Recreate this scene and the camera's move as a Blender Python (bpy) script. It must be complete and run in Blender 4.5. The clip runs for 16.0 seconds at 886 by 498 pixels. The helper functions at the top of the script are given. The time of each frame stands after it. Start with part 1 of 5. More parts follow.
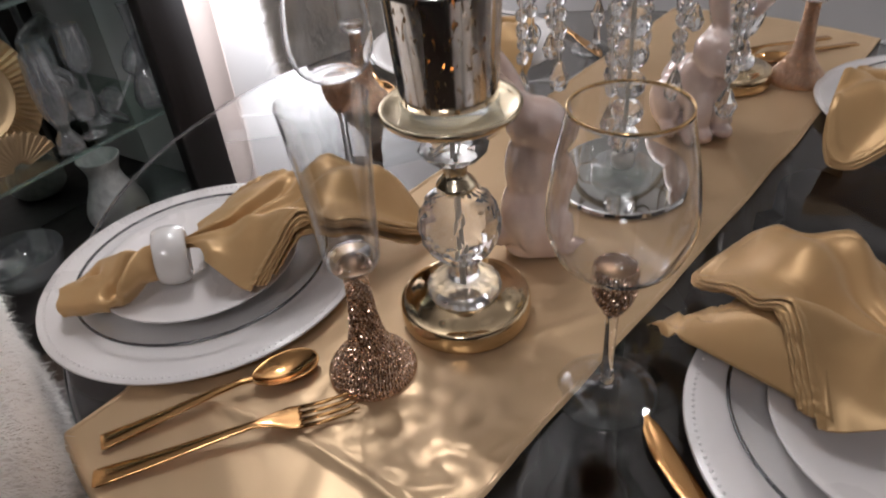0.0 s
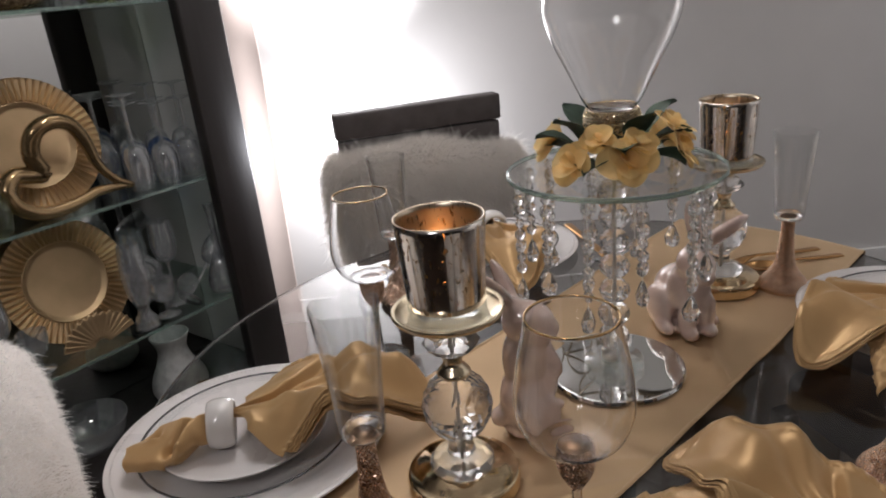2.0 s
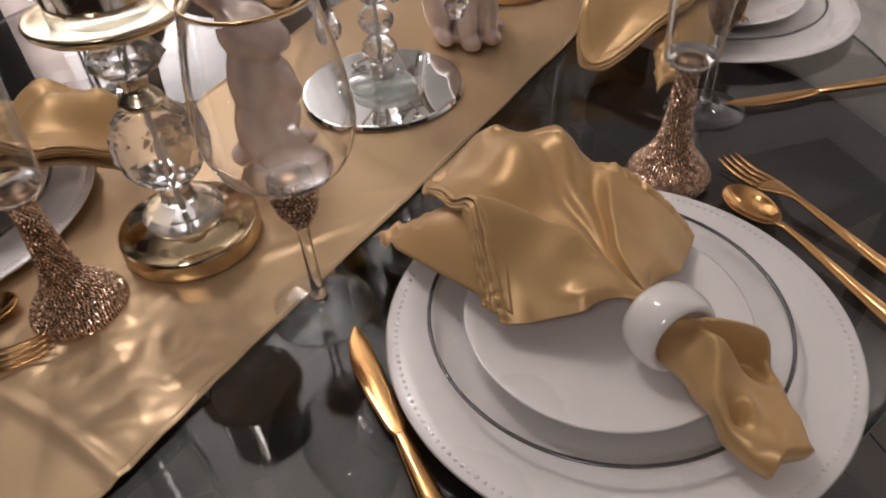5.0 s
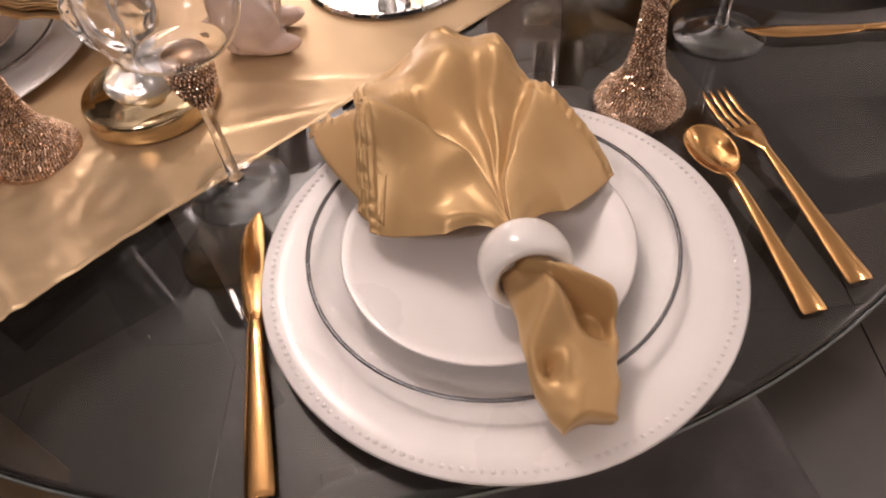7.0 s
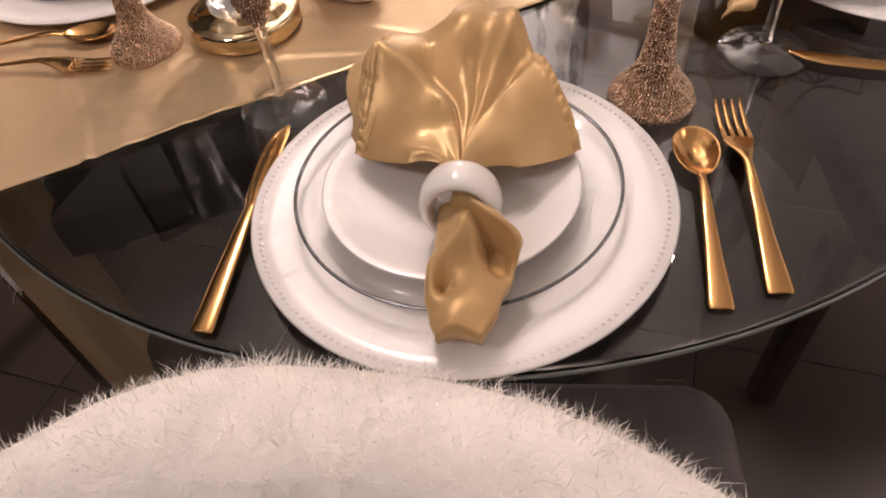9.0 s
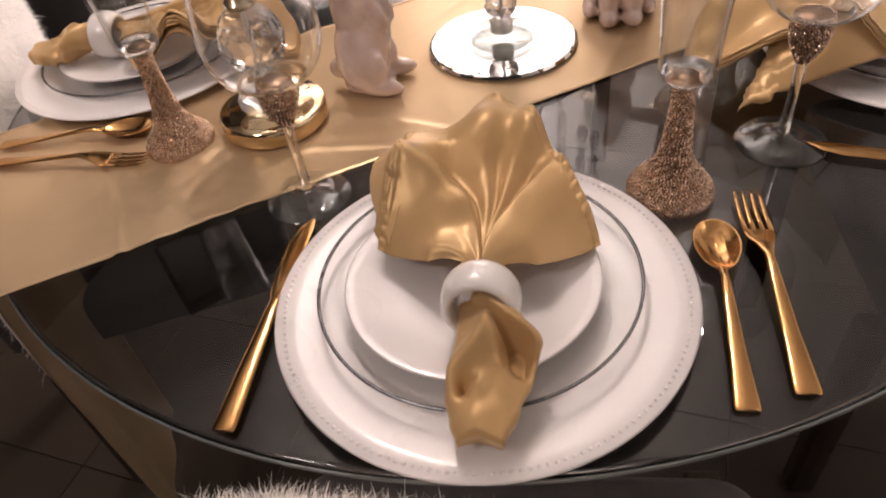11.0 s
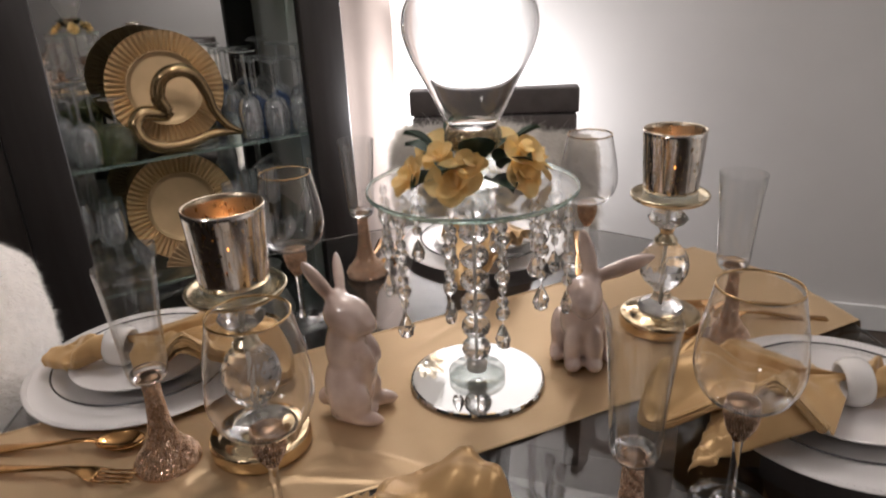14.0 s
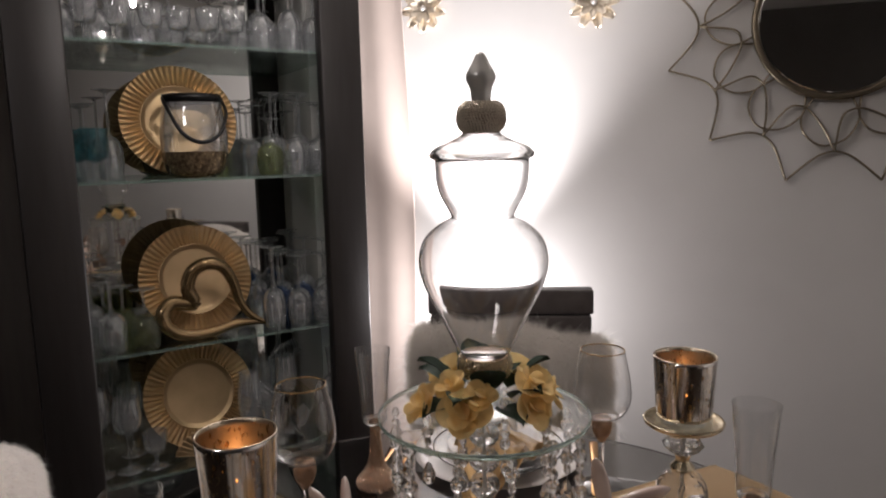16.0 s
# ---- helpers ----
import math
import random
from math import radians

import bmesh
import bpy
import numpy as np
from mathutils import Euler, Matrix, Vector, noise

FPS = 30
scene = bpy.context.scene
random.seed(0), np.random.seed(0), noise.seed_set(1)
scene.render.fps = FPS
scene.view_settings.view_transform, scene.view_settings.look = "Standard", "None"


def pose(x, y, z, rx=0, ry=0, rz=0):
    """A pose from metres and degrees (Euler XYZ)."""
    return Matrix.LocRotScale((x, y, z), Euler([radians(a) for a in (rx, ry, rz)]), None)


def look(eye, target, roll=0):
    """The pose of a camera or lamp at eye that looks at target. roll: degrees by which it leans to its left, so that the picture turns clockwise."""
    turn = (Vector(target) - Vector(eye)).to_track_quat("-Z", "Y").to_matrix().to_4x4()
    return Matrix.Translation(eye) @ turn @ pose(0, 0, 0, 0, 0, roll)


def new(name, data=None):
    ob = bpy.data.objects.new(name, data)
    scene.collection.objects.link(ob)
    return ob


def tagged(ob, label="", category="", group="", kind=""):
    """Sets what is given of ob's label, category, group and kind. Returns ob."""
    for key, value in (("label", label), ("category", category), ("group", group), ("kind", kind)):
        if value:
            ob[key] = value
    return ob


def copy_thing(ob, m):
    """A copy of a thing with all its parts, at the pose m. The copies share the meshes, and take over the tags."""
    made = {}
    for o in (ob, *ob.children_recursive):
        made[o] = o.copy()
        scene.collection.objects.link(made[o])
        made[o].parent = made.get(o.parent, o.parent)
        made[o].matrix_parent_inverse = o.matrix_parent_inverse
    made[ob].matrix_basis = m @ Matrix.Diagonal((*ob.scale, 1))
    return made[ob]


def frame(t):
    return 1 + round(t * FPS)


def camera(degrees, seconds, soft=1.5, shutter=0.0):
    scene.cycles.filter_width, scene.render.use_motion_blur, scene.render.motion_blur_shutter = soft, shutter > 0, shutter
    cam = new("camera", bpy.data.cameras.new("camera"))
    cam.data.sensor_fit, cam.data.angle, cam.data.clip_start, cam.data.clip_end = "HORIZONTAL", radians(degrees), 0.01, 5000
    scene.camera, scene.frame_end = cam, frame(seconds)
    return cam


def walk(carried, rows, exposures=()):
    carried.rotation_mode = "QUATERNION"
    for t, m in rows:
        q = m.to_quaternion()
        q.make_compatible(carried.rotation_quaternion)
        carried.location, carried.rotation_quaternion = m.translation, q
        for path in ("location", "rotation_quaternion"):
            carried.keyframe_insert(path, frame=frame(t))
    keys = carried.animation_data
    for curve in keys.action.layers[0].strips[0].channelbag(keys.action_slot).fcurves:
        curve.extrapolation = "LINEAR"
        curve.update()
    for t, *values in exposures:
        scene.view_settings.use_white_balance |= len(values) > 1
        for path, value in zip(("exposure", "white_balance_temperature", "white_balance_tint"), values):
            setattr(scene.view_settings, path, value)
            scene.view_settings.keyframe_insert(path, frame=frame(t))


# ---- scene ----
cam = camera(65.2, 16.0, 1.9, 0.4)
PATH = [
    (0, (-0.694, -0.328, 1.206), (0.501, 0.753, 0.021), -5.7),
    (0.5, (-0.702, -0.379, 1.233), (0.508, 0.809, 0.173), -5.7),
    (1, (-0.727, -0.416, 1.251), (0.512, 0.847, 0.318), -5.5),
    (1.5, (-0.744, -0.439, 1.275), (0.533, 0.892, 0.502), -6.0),
    (2, (-0.744, -0.451, 1.276), (0.561, 0.887, 0.563), -5.7),
    (2.5, (-0.735, -0.468, 1.268), (0.582, 0.842, 0.526), -4.8),
    (3, (-0.725, -0.505, 1.25), (0.583, 0.749, 0.403), -4.1),
    (3.5, (-0.718, -0.51, 1.235), (0.56, 0.694, 0.277), -4.7),
    (4, (-0.67, -0.477, 1.213), (0.604, 0.584, 0.094), -6.2),
    (4.5, (-0.616, -0.442, 1.176), (0.664, 0.445, -0.079), -5.3),
    (5, (-0.595, -0.458, 1.165), (0.649, 0.345, -0.179), -4.1),
    (7.5, (-0.441, -0.659, 1.154), (0.271, 0.388, -0.394), -7.0),
    (8, (-0.417, -0.721, 1.159), (0.192, 0.403, -0.378), -6.5),
    (10.5, (-0.41, -0.745, 1.179), (0.072, 0.549, -0.268), -8.4),
    (11, (-0.402, -0.73, 1.187), (0.117, 0.623, -0.191), -8.8),
    (11.5, (-0.402, -0.724, 1.196), (0.155, 0.661, -0.135), -7.4),
    (12, (-0.399, -0.727, 1.214), (0.227, 0.748, 0.016), -6.0),
    (12.5, (-0.405, -0.732, 1.234), (0.267, 0.804, 0.144), -4.1),
    (13, (-0.401, -0.741, 1.263), (0.298, 0.859, 0.287), -4.0),
    (13.5, (-0.396, -0.747, 1.281), (0.352, 0.889, 0.406), -3.2),
    (14, (-0.397, -0.749, 1.302), (0.396, 0.922, 0.541), -2.6),
    (14.5, (-0.398, -0.755, 1.321), (0.411, 0.955, 0.672), -2.3),
    (15, (-0.394, -0.757, 1.344), (0.419, 0.998, 0.835), -2.4),
    (15.5, (-0.393, -0.758, 1.361), (0.433, 1.025, 0.991), -1.6),
    (16, (-0.391, -0.76, 1.372), (0.423, 1.046, 1.094), -1.3),
]
walk(cam, [(t, look(eye, target, roll)) for t, eye, target, roll in PATH],
     [(0, 0.3, 5850, 13), (1.5, 0.2, 5950, 13), (2, 0.04, 6000, 13), (3, -0.05, 6000, 14), (5, 0.35, 6300, 17), (7.5, 1.1, 6900, 25), (10.5, 0.98, 6850, 24),
      (12.5, 0.64, 6550, 21), (13, 0.62, 6550, 21), (13.5, 0.55, 6450, 19), (14, 0.28, 6250, 14), (15, -0.08, 6250, 14), (16, -0.42, 6350, 16)])
# the room is seen from a phone carried past a laid dining table
# ---- light ----
world = bpy.data.worlds.new("room_air")
scene.world = world
world.use_nodes = True
world.node_tree.nodes["Background"].inputs[0].default_value = (1.0, 0.9, 0.8, 1)
world.node_tree.nodes["Background"].inputs[1].default_value = 0.03


def lamp(name, kind, place, energy, color, size=0.1, aim=None):
    data = bpy.data.lights.new(name, kind)
    data.energy, data.color = energy, color
    if kind == "AREA":
        data.shape, data.size = "DISK", size
    else:
        data.shadow_soft_size = size
    ob = new(name, data)
    ob.matrix_world = look(place, aim) if aim else Matrix.Translation(place)
    return ob


# uplight hidden behind the far chair, the small bulbs of a hanging lamp over the table, two added fill lamps
lamp("corner_uplight", "POINT", (0.76, 1.50, 0.74), 28.0, (1.0, 0.97, 0.94), 0.06)
beam = lamp("corner_uplight_beam", "SPOT", (0.70, 1.50, 0.82), 290.0, (1.0, 0.97, 0.94), 0.05, (0.87, 1.66, 2.3))
beam.data.spot_size, beam.data.spot_blend = radians(84), 1.0
lamp("ceiling_lamp_light", "POINT", (0.01, 0.61, 2.10), 8.5, (1.0, 0.93, 0.85), 0.008)
for x, y, watts in ((-0.06, 0.32, 4.8), (0.22, 0.37, 2.2), (0.72, 0.18, 0.5)):
    lamp("hanging_lamp_bulb", "POINT", (x, y, 2.0), watts, (1.0, 0.92, 0.83), 0.009)
# unseen fill lamp, added to brighten the cabinet front
lamp("cabinet_fill_light", "AREA", (-1.7, -0.6, 2.42), 7.0, (1.0, 0.94, 0.88), 0.45, (-0.15, 1.4, 0.7))
# added fill lamp without a real source; lightens the wall the cabinet mirror reflects
lamp("south_wall_fill_light", "AREA", (1.15, -0.90, 2.3), 16.0, (1.0, 0.95, 0.90), 0.3, (2.05, -1.85, 1.25))


# ---- materials ----
def mat(name, color=(0.8, 0.8, 0.8), rough=0.5, metal=0.0, spots=0.0, scale=20.0, bump=0.0, bump_scale=200.0, stretch=(1, 1, 1), coat=0.0, other=None, **extra):
    m = bpy.data.materials.new(name)
    m.use_nodes = True
    nt = m.node_tree
    b = nt.nodes["Principled BSDF"]
    b.inputs["Base Color"].default_value = (*color, 1)
    b.inputs["Roughness"].default_value = rough
    b.inputs["Metallic"].default_value = metal
    b.inputs["Coat Weight"].default_value = coat
    b.inputs["Coat Roughness"].default_value = 0.08
    for key, value in extra.items():
        b.inputs[key.replace("_", " ")].default_value = value
    tc = nt.nodes.new("ShaderNodeTexCoord")
    mp = nt.nodes.new("ShaderNodeMapping")
    mp.inputs["Scale"].default_value = stretch
    nt.links.new(tc.outputs["Object"], mp.inputs[0])
    if spots > 0 or other:
        n1 = nt.nodes.new("ShaderNodeTexNoise")
        n1.inputs["Scale"].default_value, n1.inputs["Detail"].default_value = scale, 6
        nt.links.new(mp.outputs[0], n1.inputs["Vector"])
        mix = nt.nodes.new("ShaderNodeMix")
        mix.data_type = "RGBA"
        mix.inputs[6].default_value = (*color, 1)
        mix.inputs[7].default_value = (*(other or [c * (1 - spots) for c in color]), 1)
        ramp = nt.nodes.new("ShaderNodeMapRange")
        ramp.inputs[1].default_value, ramp.inputs[2].default_value = 0.35, 0.7
        nt.links.new(n1.outputs[0], ramp.inputs[0])
        nt.links.new(ramp.outputs[0], mix.inputs[0])
        nt.links.new(mix.outputs[2], b.inputs["Base Color"])
        rr = nt.nodes.new("ShaderNodeMapRange")
        rr.inputs[3].default_value, rr.inputs[4].default_value = rough * 0.8, min(1, rough * 1.25)
        nt.links.new(n1.outputs[0], rr.inputs[0])
        nt.links.new(rr.outputs[0], b.inputs["Roughness"])
    if bump > 0:
        n2 = nt.nodes.new("ShaderNodeTexNoise")
        n2.inputs["Scale"].default_value, n2.inputs["Detail"].default_value = bump_scale, 4
        nt.links.new(mp.outputs[0], n2.inputs["Vector"])
        bp = nt.nodes.new("ShaderNodeBump")
        bp.inputs["Strength"].default_value, bp.inputs["Distance"].default_value = bump, 0.002
        nt.links.new(n2.outputs[0], bp.inputs["Height"])
        nt.links.new(bp.outputs[0], b.inputs["Normal"])
    return m


def thin_glass(name, tint=(0.97, 0.98, 0.98), ior=1.45, rough=0.0, film=0.0, film_color=(0.8, 0.8, 0.8), edge=4.0):
    """Clear blown glass: passes light straight on and mirrors by Fresnel; film paints in a little dull haze in place of
    highlights.
    """
    m = bpy.data.materials.new(name)
    m.use_nodes = True
    nt = m.node_tree
    nt.nodes.remove(nt.nodes["Principled BSDF"])
    out = nt.nodes["Material Output"]
    tr = nt.nodes.new("ShaderNodeBsdfTransparent")
    tr.inputs[0].default_value = (*tint, 1)
    gl = nt.nodes.new("ShaderNodeBsdfGlossy")
    gl.inputs["Roughness"].default_value = rough
    lw = nt.nodes.new("ShaderNodeLayerWeight")
    lw.inputs[0].default_value = 0.5
    f0 = ((ior - 1) / (ior + 1)) ** 2
    pw = nt.nodes.new("ShaderNodeMath")
    pw.operation, pw.inputs[1].default_value = "POWER", edge
    fr = nt.nodes.new("ShaderNodeMapRange")
    fr.inputs[3].default_value, fr.inputs[4].default_value = f0, 0.85
    nt.links.new(lw.outputs["Facing"], pw.inputs[0])
    nt.links.new(pw.outputs[0], fr.inputs[0])
    mx = nt.nodes.new("ShaderNodeMixShader")
    nt.links.new(fr.outputs[0], mx.inputs[0])
    nt.links.new(tr.outputs[0], mx.inputs[1])
    nt.links.new(gl.outputs[0], mx.inputs[2])
    last = mx
    if film > 0:
        df = nt.nodes.new("ShaderNodeBsdfDiffuse")
        df.inputs[0].default_value = (*film_color, 1)
        m2 = nt.nodes.new("ShaderNodeMixShader")
        m2.inputs[0].default_value = film
        nt.links.new(mx.outputs[0], m2.inputs[1])
        nt.links.new(df.outputs[0], m2.inputs[2])
        last = m2
    nt.links.new(last.outputs[0], out.inputs[0])
    return m


def let_through(m, color, share):
    """Thin cloth or hair: part of the light passes through and is scattered."""
    nt = m.node_tree
    tl = nt.nodes.new("ShaderNodeBsdfTranslucent")
    tl.inputs[0].default_value = (*color, 1)
    mx = nt.nodes.new("ShaderNodeMixShader")
    mx.inputs[0].default_value = share
    nt.links.new(nt.nodes["Principled BSDF"].outputs[0], mx.inputs[1])
    nt.links.new(tl.outputs[0], mx.inputs[2])
    nt.links.new(mx.outputs[0], nt.nodes["Material Output"].inputs[0])
    return m


WALL = mat("wall_paint", (0.62, 0.60, 0.58), 0.75, spots=0.05, scale=3, bump=0.08, bump_scale=120)
CEIL = mat("ceiling_paint", (0.55, 0.53, 0.50), 0.8, spots=0.04, scale=2, bump=0.1, bump_scale=90)
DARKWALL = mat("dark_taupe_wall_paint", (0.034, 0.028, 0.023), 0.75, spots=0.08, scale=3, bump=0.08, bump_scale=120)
BROWNWALL = mat("dark_brown_wall_panel", (0.040, 0.030, 0.022), 0.6, spots=0.3, scale=5, stretch=(4, 4, 0.4), bump=0.08, bump_scale=60)
FLOOR = mat("grey_floor_tile", (0.062, 0.043, 0.030), 0.42, spots=0.3, scale=4, bump=0.05, bump_scale=60)
TRIM = mat("white_trim", (0.75, 0.74, 0.72), 0.45, spots=0.05)
DARKWOOD = mat("dark_stained_wood", (0.030, 0.026, 0.025), 0.42, other=(0.024, 0.020, 0.018), scale=8, stretch=(6, 6, 0.6), bump=0.05, bump_scale=60)
LINING = mat("grey_cabinet_lining", (0.72, 0.71, 0.69), 0.55, spots=0.06, scale=4, bump=0.04, bump_scale=80)
LEGWOOD = mat("reddish_brown_wood", (0.060, 0.034, 0.019), 0.4, other=(0.042, 0.024, 0.013), scale=8, stretch=(6, 6, 0.6), bump=0.05, bump_scale=60)
CHAIRMAT = mat("dark_taupe_leather", (0.095, 0.080, 0.076), 0.48, spots=0.25, scale=30, bump=0.15, bump_scale=350)
FURMAT = mat("cream_faux_fur", (0.95, 0.91, 0.87), 0.8, spots=0.12, scale=14, Sheen_Weight=0.3)
let_through(FURMAT, (0.98, 0.96, 0.93), 0.6)
FURBASE = mat("cream_fur_backing", (0.92, 0.87, 0.82), 0.95, spots=0.2, scale=30, bump=0.4, bump_scale=150)
PORCELAIN = mat("white_melamine", (0.80, 0.765, 0.75), 0.28, spots=0.03, scale=9, coat=0.3)
CERAMIC = mat("glossy_white_ceramic", (0.80, 0.77, 0.74), 0.16, spots=0.02, coat=0.6)
RABBIT = mat("pinkish_glazed_ceramic", (0.87, 0.70, 0.62), 0.22, other=(0.66, 0.47, 0.40), scale=26, coat=1.0, Coat_Roughness=0.07, Coat_IOR=2.2, bump=0.35, bump_scale=55)
GOLD = mat("polished_gold", (0.80, 0.54, 0.26), 0.16, 1.0, spots=0.06, scale=40)
BRASS = mat("gold_plated_disc", (0.80, 0.63, 0.40), 0.11, 1.0, spots=0.08, scale=25)
COPPERGOLD = mat("copper_gold_cutlery", (0.66, 0.37, 0.15), 0.13, 1.0, spots=0.15, scale=30)
GOLDPLATE = mat("brushed_gold_plastic", (0.66, 0.48, 0.28), 0.46, 1.0, spots=0.15, scale=12)
BRONZE = mat("bronze_glaze", (0.46, 0.31, 0.15), 0.18, 0.8, spots=0.4, scale=12, coat=0.5)
ROSE = mat("rose_gold_beads", (0.82, 0.60, 0.45), 0.18, 1.0, spots=0.2, scale=90)
ROSECORE = mat("rose_gold_core", (0.30, 0.19, 0.12), 0.35, 1.0, spots=0.2)
SILVER = mat("silvered_metal", (0.88, 0.86, 0.82), 0.34, 0.55, spots=0.08, scale=30)
CHAMPAGNE = mat("champagne_metal", (0.74, 0.63, 0.45), 0.20, 1.0, spots=0.12, scale=30)
# darker mirror tint, so that the reflected room looks less lit
DIMMEDMIRROR = mat("dimmed_cabinet_mirror", (0.60, 0.60, 0.58), 0.03, 1.0)
PALEGOLD = mat("pale_gold_beads", (0.88, 0.78, 0.64), 0.36, 0.45, spots=0.15, scale=80)
MIRROR = mat("mirror_silver", (0.88, 0.89, 0.88), 0.02, 1.0)
# a tenth of white diffuse lifts the dark facets, a haze put into the colour
CRYSTAL = mat("lead_crystal", (0.99, 0.99, 0.99), 0.0, IOR=1.40, Transmission_Weight=0.90)
CLEARRIM = thin_glass("clear_glass_heavy", (0.93, 0.95, 0.94), 1.55, rough=0.02, film=0.025, edge=2.6)
BOWLGLASS = thin_glass("thin_drinking_glass", (0.985, 0.988, 0.988), 1.5, rough=0.008, film=0.006, edge=2.5)
# pale diffuse film brightens the stored glass where highlights are missing
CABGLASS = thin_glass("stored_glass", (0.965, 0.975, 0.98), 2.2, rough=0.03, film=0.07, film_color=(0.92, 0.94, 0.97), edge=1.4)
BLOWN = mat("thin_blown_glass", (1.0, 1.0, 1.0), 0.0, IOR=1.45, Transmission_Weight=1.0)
# objects in these materials have their cast shadow switched off
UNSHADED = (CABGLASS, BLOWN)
STEMGLASS = thin_glass("drawn_stem_glass", (0.92, 0.93, 0.93), 1.75, rough=0.02, film=0.015, edge=2.4)
PLATEGLASS = thin_glass("clear_plate_glass", (0.99, 0.992, 0.99), 1.5, rough=0.02, edge=4.5)
DARKLINE = mat("silver_line_with_edge_shade", (0.16, 0.16, 0.17), 0.25, 0.9, spots=0.1)
WIRE = mat("dark_champagne_wire", (0.30, 0.25, 0.18), 0.32, 1.0, spots=0.3, scale=20)
SHELFGLASS = thin_glass("green_edged_shelf_glass", (0.86, 0.93, 0.90), 1.5)
BLUEGLASS = thin_glass("blue_glass", (0.66, 0.76, 0.93), 1.6, film=0.02)
TEALGLASS = thin_glass("teal_glass", (0.58, 0.80, 0.83), 1.6, film=0.03)
GREENGLASS = thin_glass("olive_glass", (0.86, 0.90, 0.72), 1.6, film=0.03)
EDGEGLASS = mat("green_glass_edge", (0.62, 0.78, 0.72), 0.08, IOR=1.5, Transmission_Weight=0.8)
TABLEGLASS = mat("smoked_table_glass", (0.42, 0.41, 0.40), 0.0, IOR=1.62, Transmission_Weight=1.0)
DARKMETAL = mat("dark_metal", (0.03, 0.03, 0.03), 0.35, 0.8, spots=0.2)
PETAL = let_through(mat("yellow_silk_petal", (0.96, 0.76, 0.37), 0.75, other=(0.95, 0.66, 0.26), scale=25, Sheen_Weight=0.3), (0.97, 0.76, 0.38), 0.45)
LEAF = mat("dark_green_silk_leaf", (0.025, 0.055, 0.030), 0.6, spots=0.4, scale=40)
WAX = mat("white_wax", (0.85, 0.8, 0.7), 0.5, Subsurface_Weight=0.2)
CURTAIN = mat("cream_satin_curtain", (0.66, 0.55, 0.49), 0.42, spots=0.08, scale=6, Sheen_Weight=0.3)
WHITEGLASS = mat("white_dotted_ceramic", (0.72, 0.72, 0.70), 0.3, spots=0.3, scale=60)


def satin(name, color, other, metal, rough):
    m = mat(name, color, rough, metal, scale=7, other=other, bump=0.12, bump_scale=26, Sheen_Weight=0.35, Anisotropic=0.5)
    b = m.node_tree.nodes["Principled BSDF"]
    b.inputs["Sheen Tint"].default_value = (1.0, 0.8, 0.5, 1)
    b.inputs["Specular IOR Level"].default_value = 0.75
    b.inputs["Specular Tint"].default_value = (1.0, 0.80, 0.50, 1)
    return m


SATIN = satin("gold_satin_napkin", (0.545, 0.35, 0.165), (0.48, 0.295, 0.13), 0.20, 0.34)
RUNNERMAT = satin("champagne_satin_runner", (0.60, 0.43, 0.265), (0.53, 0.37, 0.215), 0.34, 0.30)


def flame_mat():
    m = bpy.data.materials.new("tealight_flame")
    m.use_nodes = True
    b = m.node_tree.nodes["Principled BSDF"]
    b.inputs["Base Color"].default_value = (1, 0.4, 0.1, 1)
    b.inputs["Emission Color"].default_value = (1.0, 0.46, 0.16, 1)
    b.inputs["Emission Strength"].default_value = 4.0
    return m


FLAME = flame_mat()


def mercury_mat(name, color, rough):
    """Mercury glass: a mirror film worn through in small flecks."""
    m = mat(name, color, rough, 1.0, spots=0.12, scale=18)
    nt = m.node_tree
    b = nt.nodes["Principled BSDF"]
    tr = nt.nodes.new("ShaderNodeBsdfTransparent")
    tr.inputs[0].default_value = (1.0, 0.86, 0.66, 1)
    tc = nt.nodes.new("ShaderNodeTexCoord")
    mp = nt.nodes.new("ShaderNodeMapping")
    mp.inputs["Scale"].default_value = (1, 1, 0.5)
    v = nt.nodes.new("ShaderNodeTexNoise")
    v.inputs["Scale"].default_value, v.inputs["Detail"].default_value = 240, 2
    rg = nt.nodes.new("ShaderNodeMapRange")
    rg.inputs[1].default_value, rg.inputs[2].default_value = 0.60, 0.66
    mx = nt.nodes.new("ShaderNodeMixShader")
    nt.links.new(tc.outputs["Object"], mp.inputs[0])
    nt.links.new(mp.outputs[0], v.inputs["Vector"])
    nt.links.new(v.outputs[0], rg.inputs[0])
    nt.links.new(rg.outputs[0], mx.inputs[0])
    nt.links.new(b.outputs[0], mx.inputs[1])
    nt.links.new(tr.outputs[0], mx.inputs[2])
    nt.links.new(mx.outputs[0], nt.nodes["Material Output"].inputs[0])
    return m


MERCURY = mercury_mat("mercury_glass", (0.90, 0.85, 0.79), 0.13)
COPPERIN = mercury_mat("copper_cup_lining", (0.80, 0.68, 0.52), 0.30)
GLASSEDGE = mat("polished_glass_edge", (0.20, 0.215, 0.205), 0.12, spots=0.15, scale=6, coat=0.6)


# ---- mesh helpers ----
def finish(name, bm, material, parent=None, label="", smooth=True, recalc=True):
    me = bpy.data.meshes.new(name)
    if recalc:
        bmesh.ops.recalc_face_normals(bm, faces=bm.faces)
    bm.to_mesh(me)
    bm.free()
    if smooth:
        me.polygons.foreach_set("use_smooth", [True] * len(me.polygons))
    for one in (material if isinstance(material, (list, tuple)) else [material]):
        me.materials.append(one)
    ob = new(name, me)
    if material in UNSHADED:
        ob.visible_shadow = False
    if parent:
        ob.parent = parent
    return tagged(ob, label) if label else ob


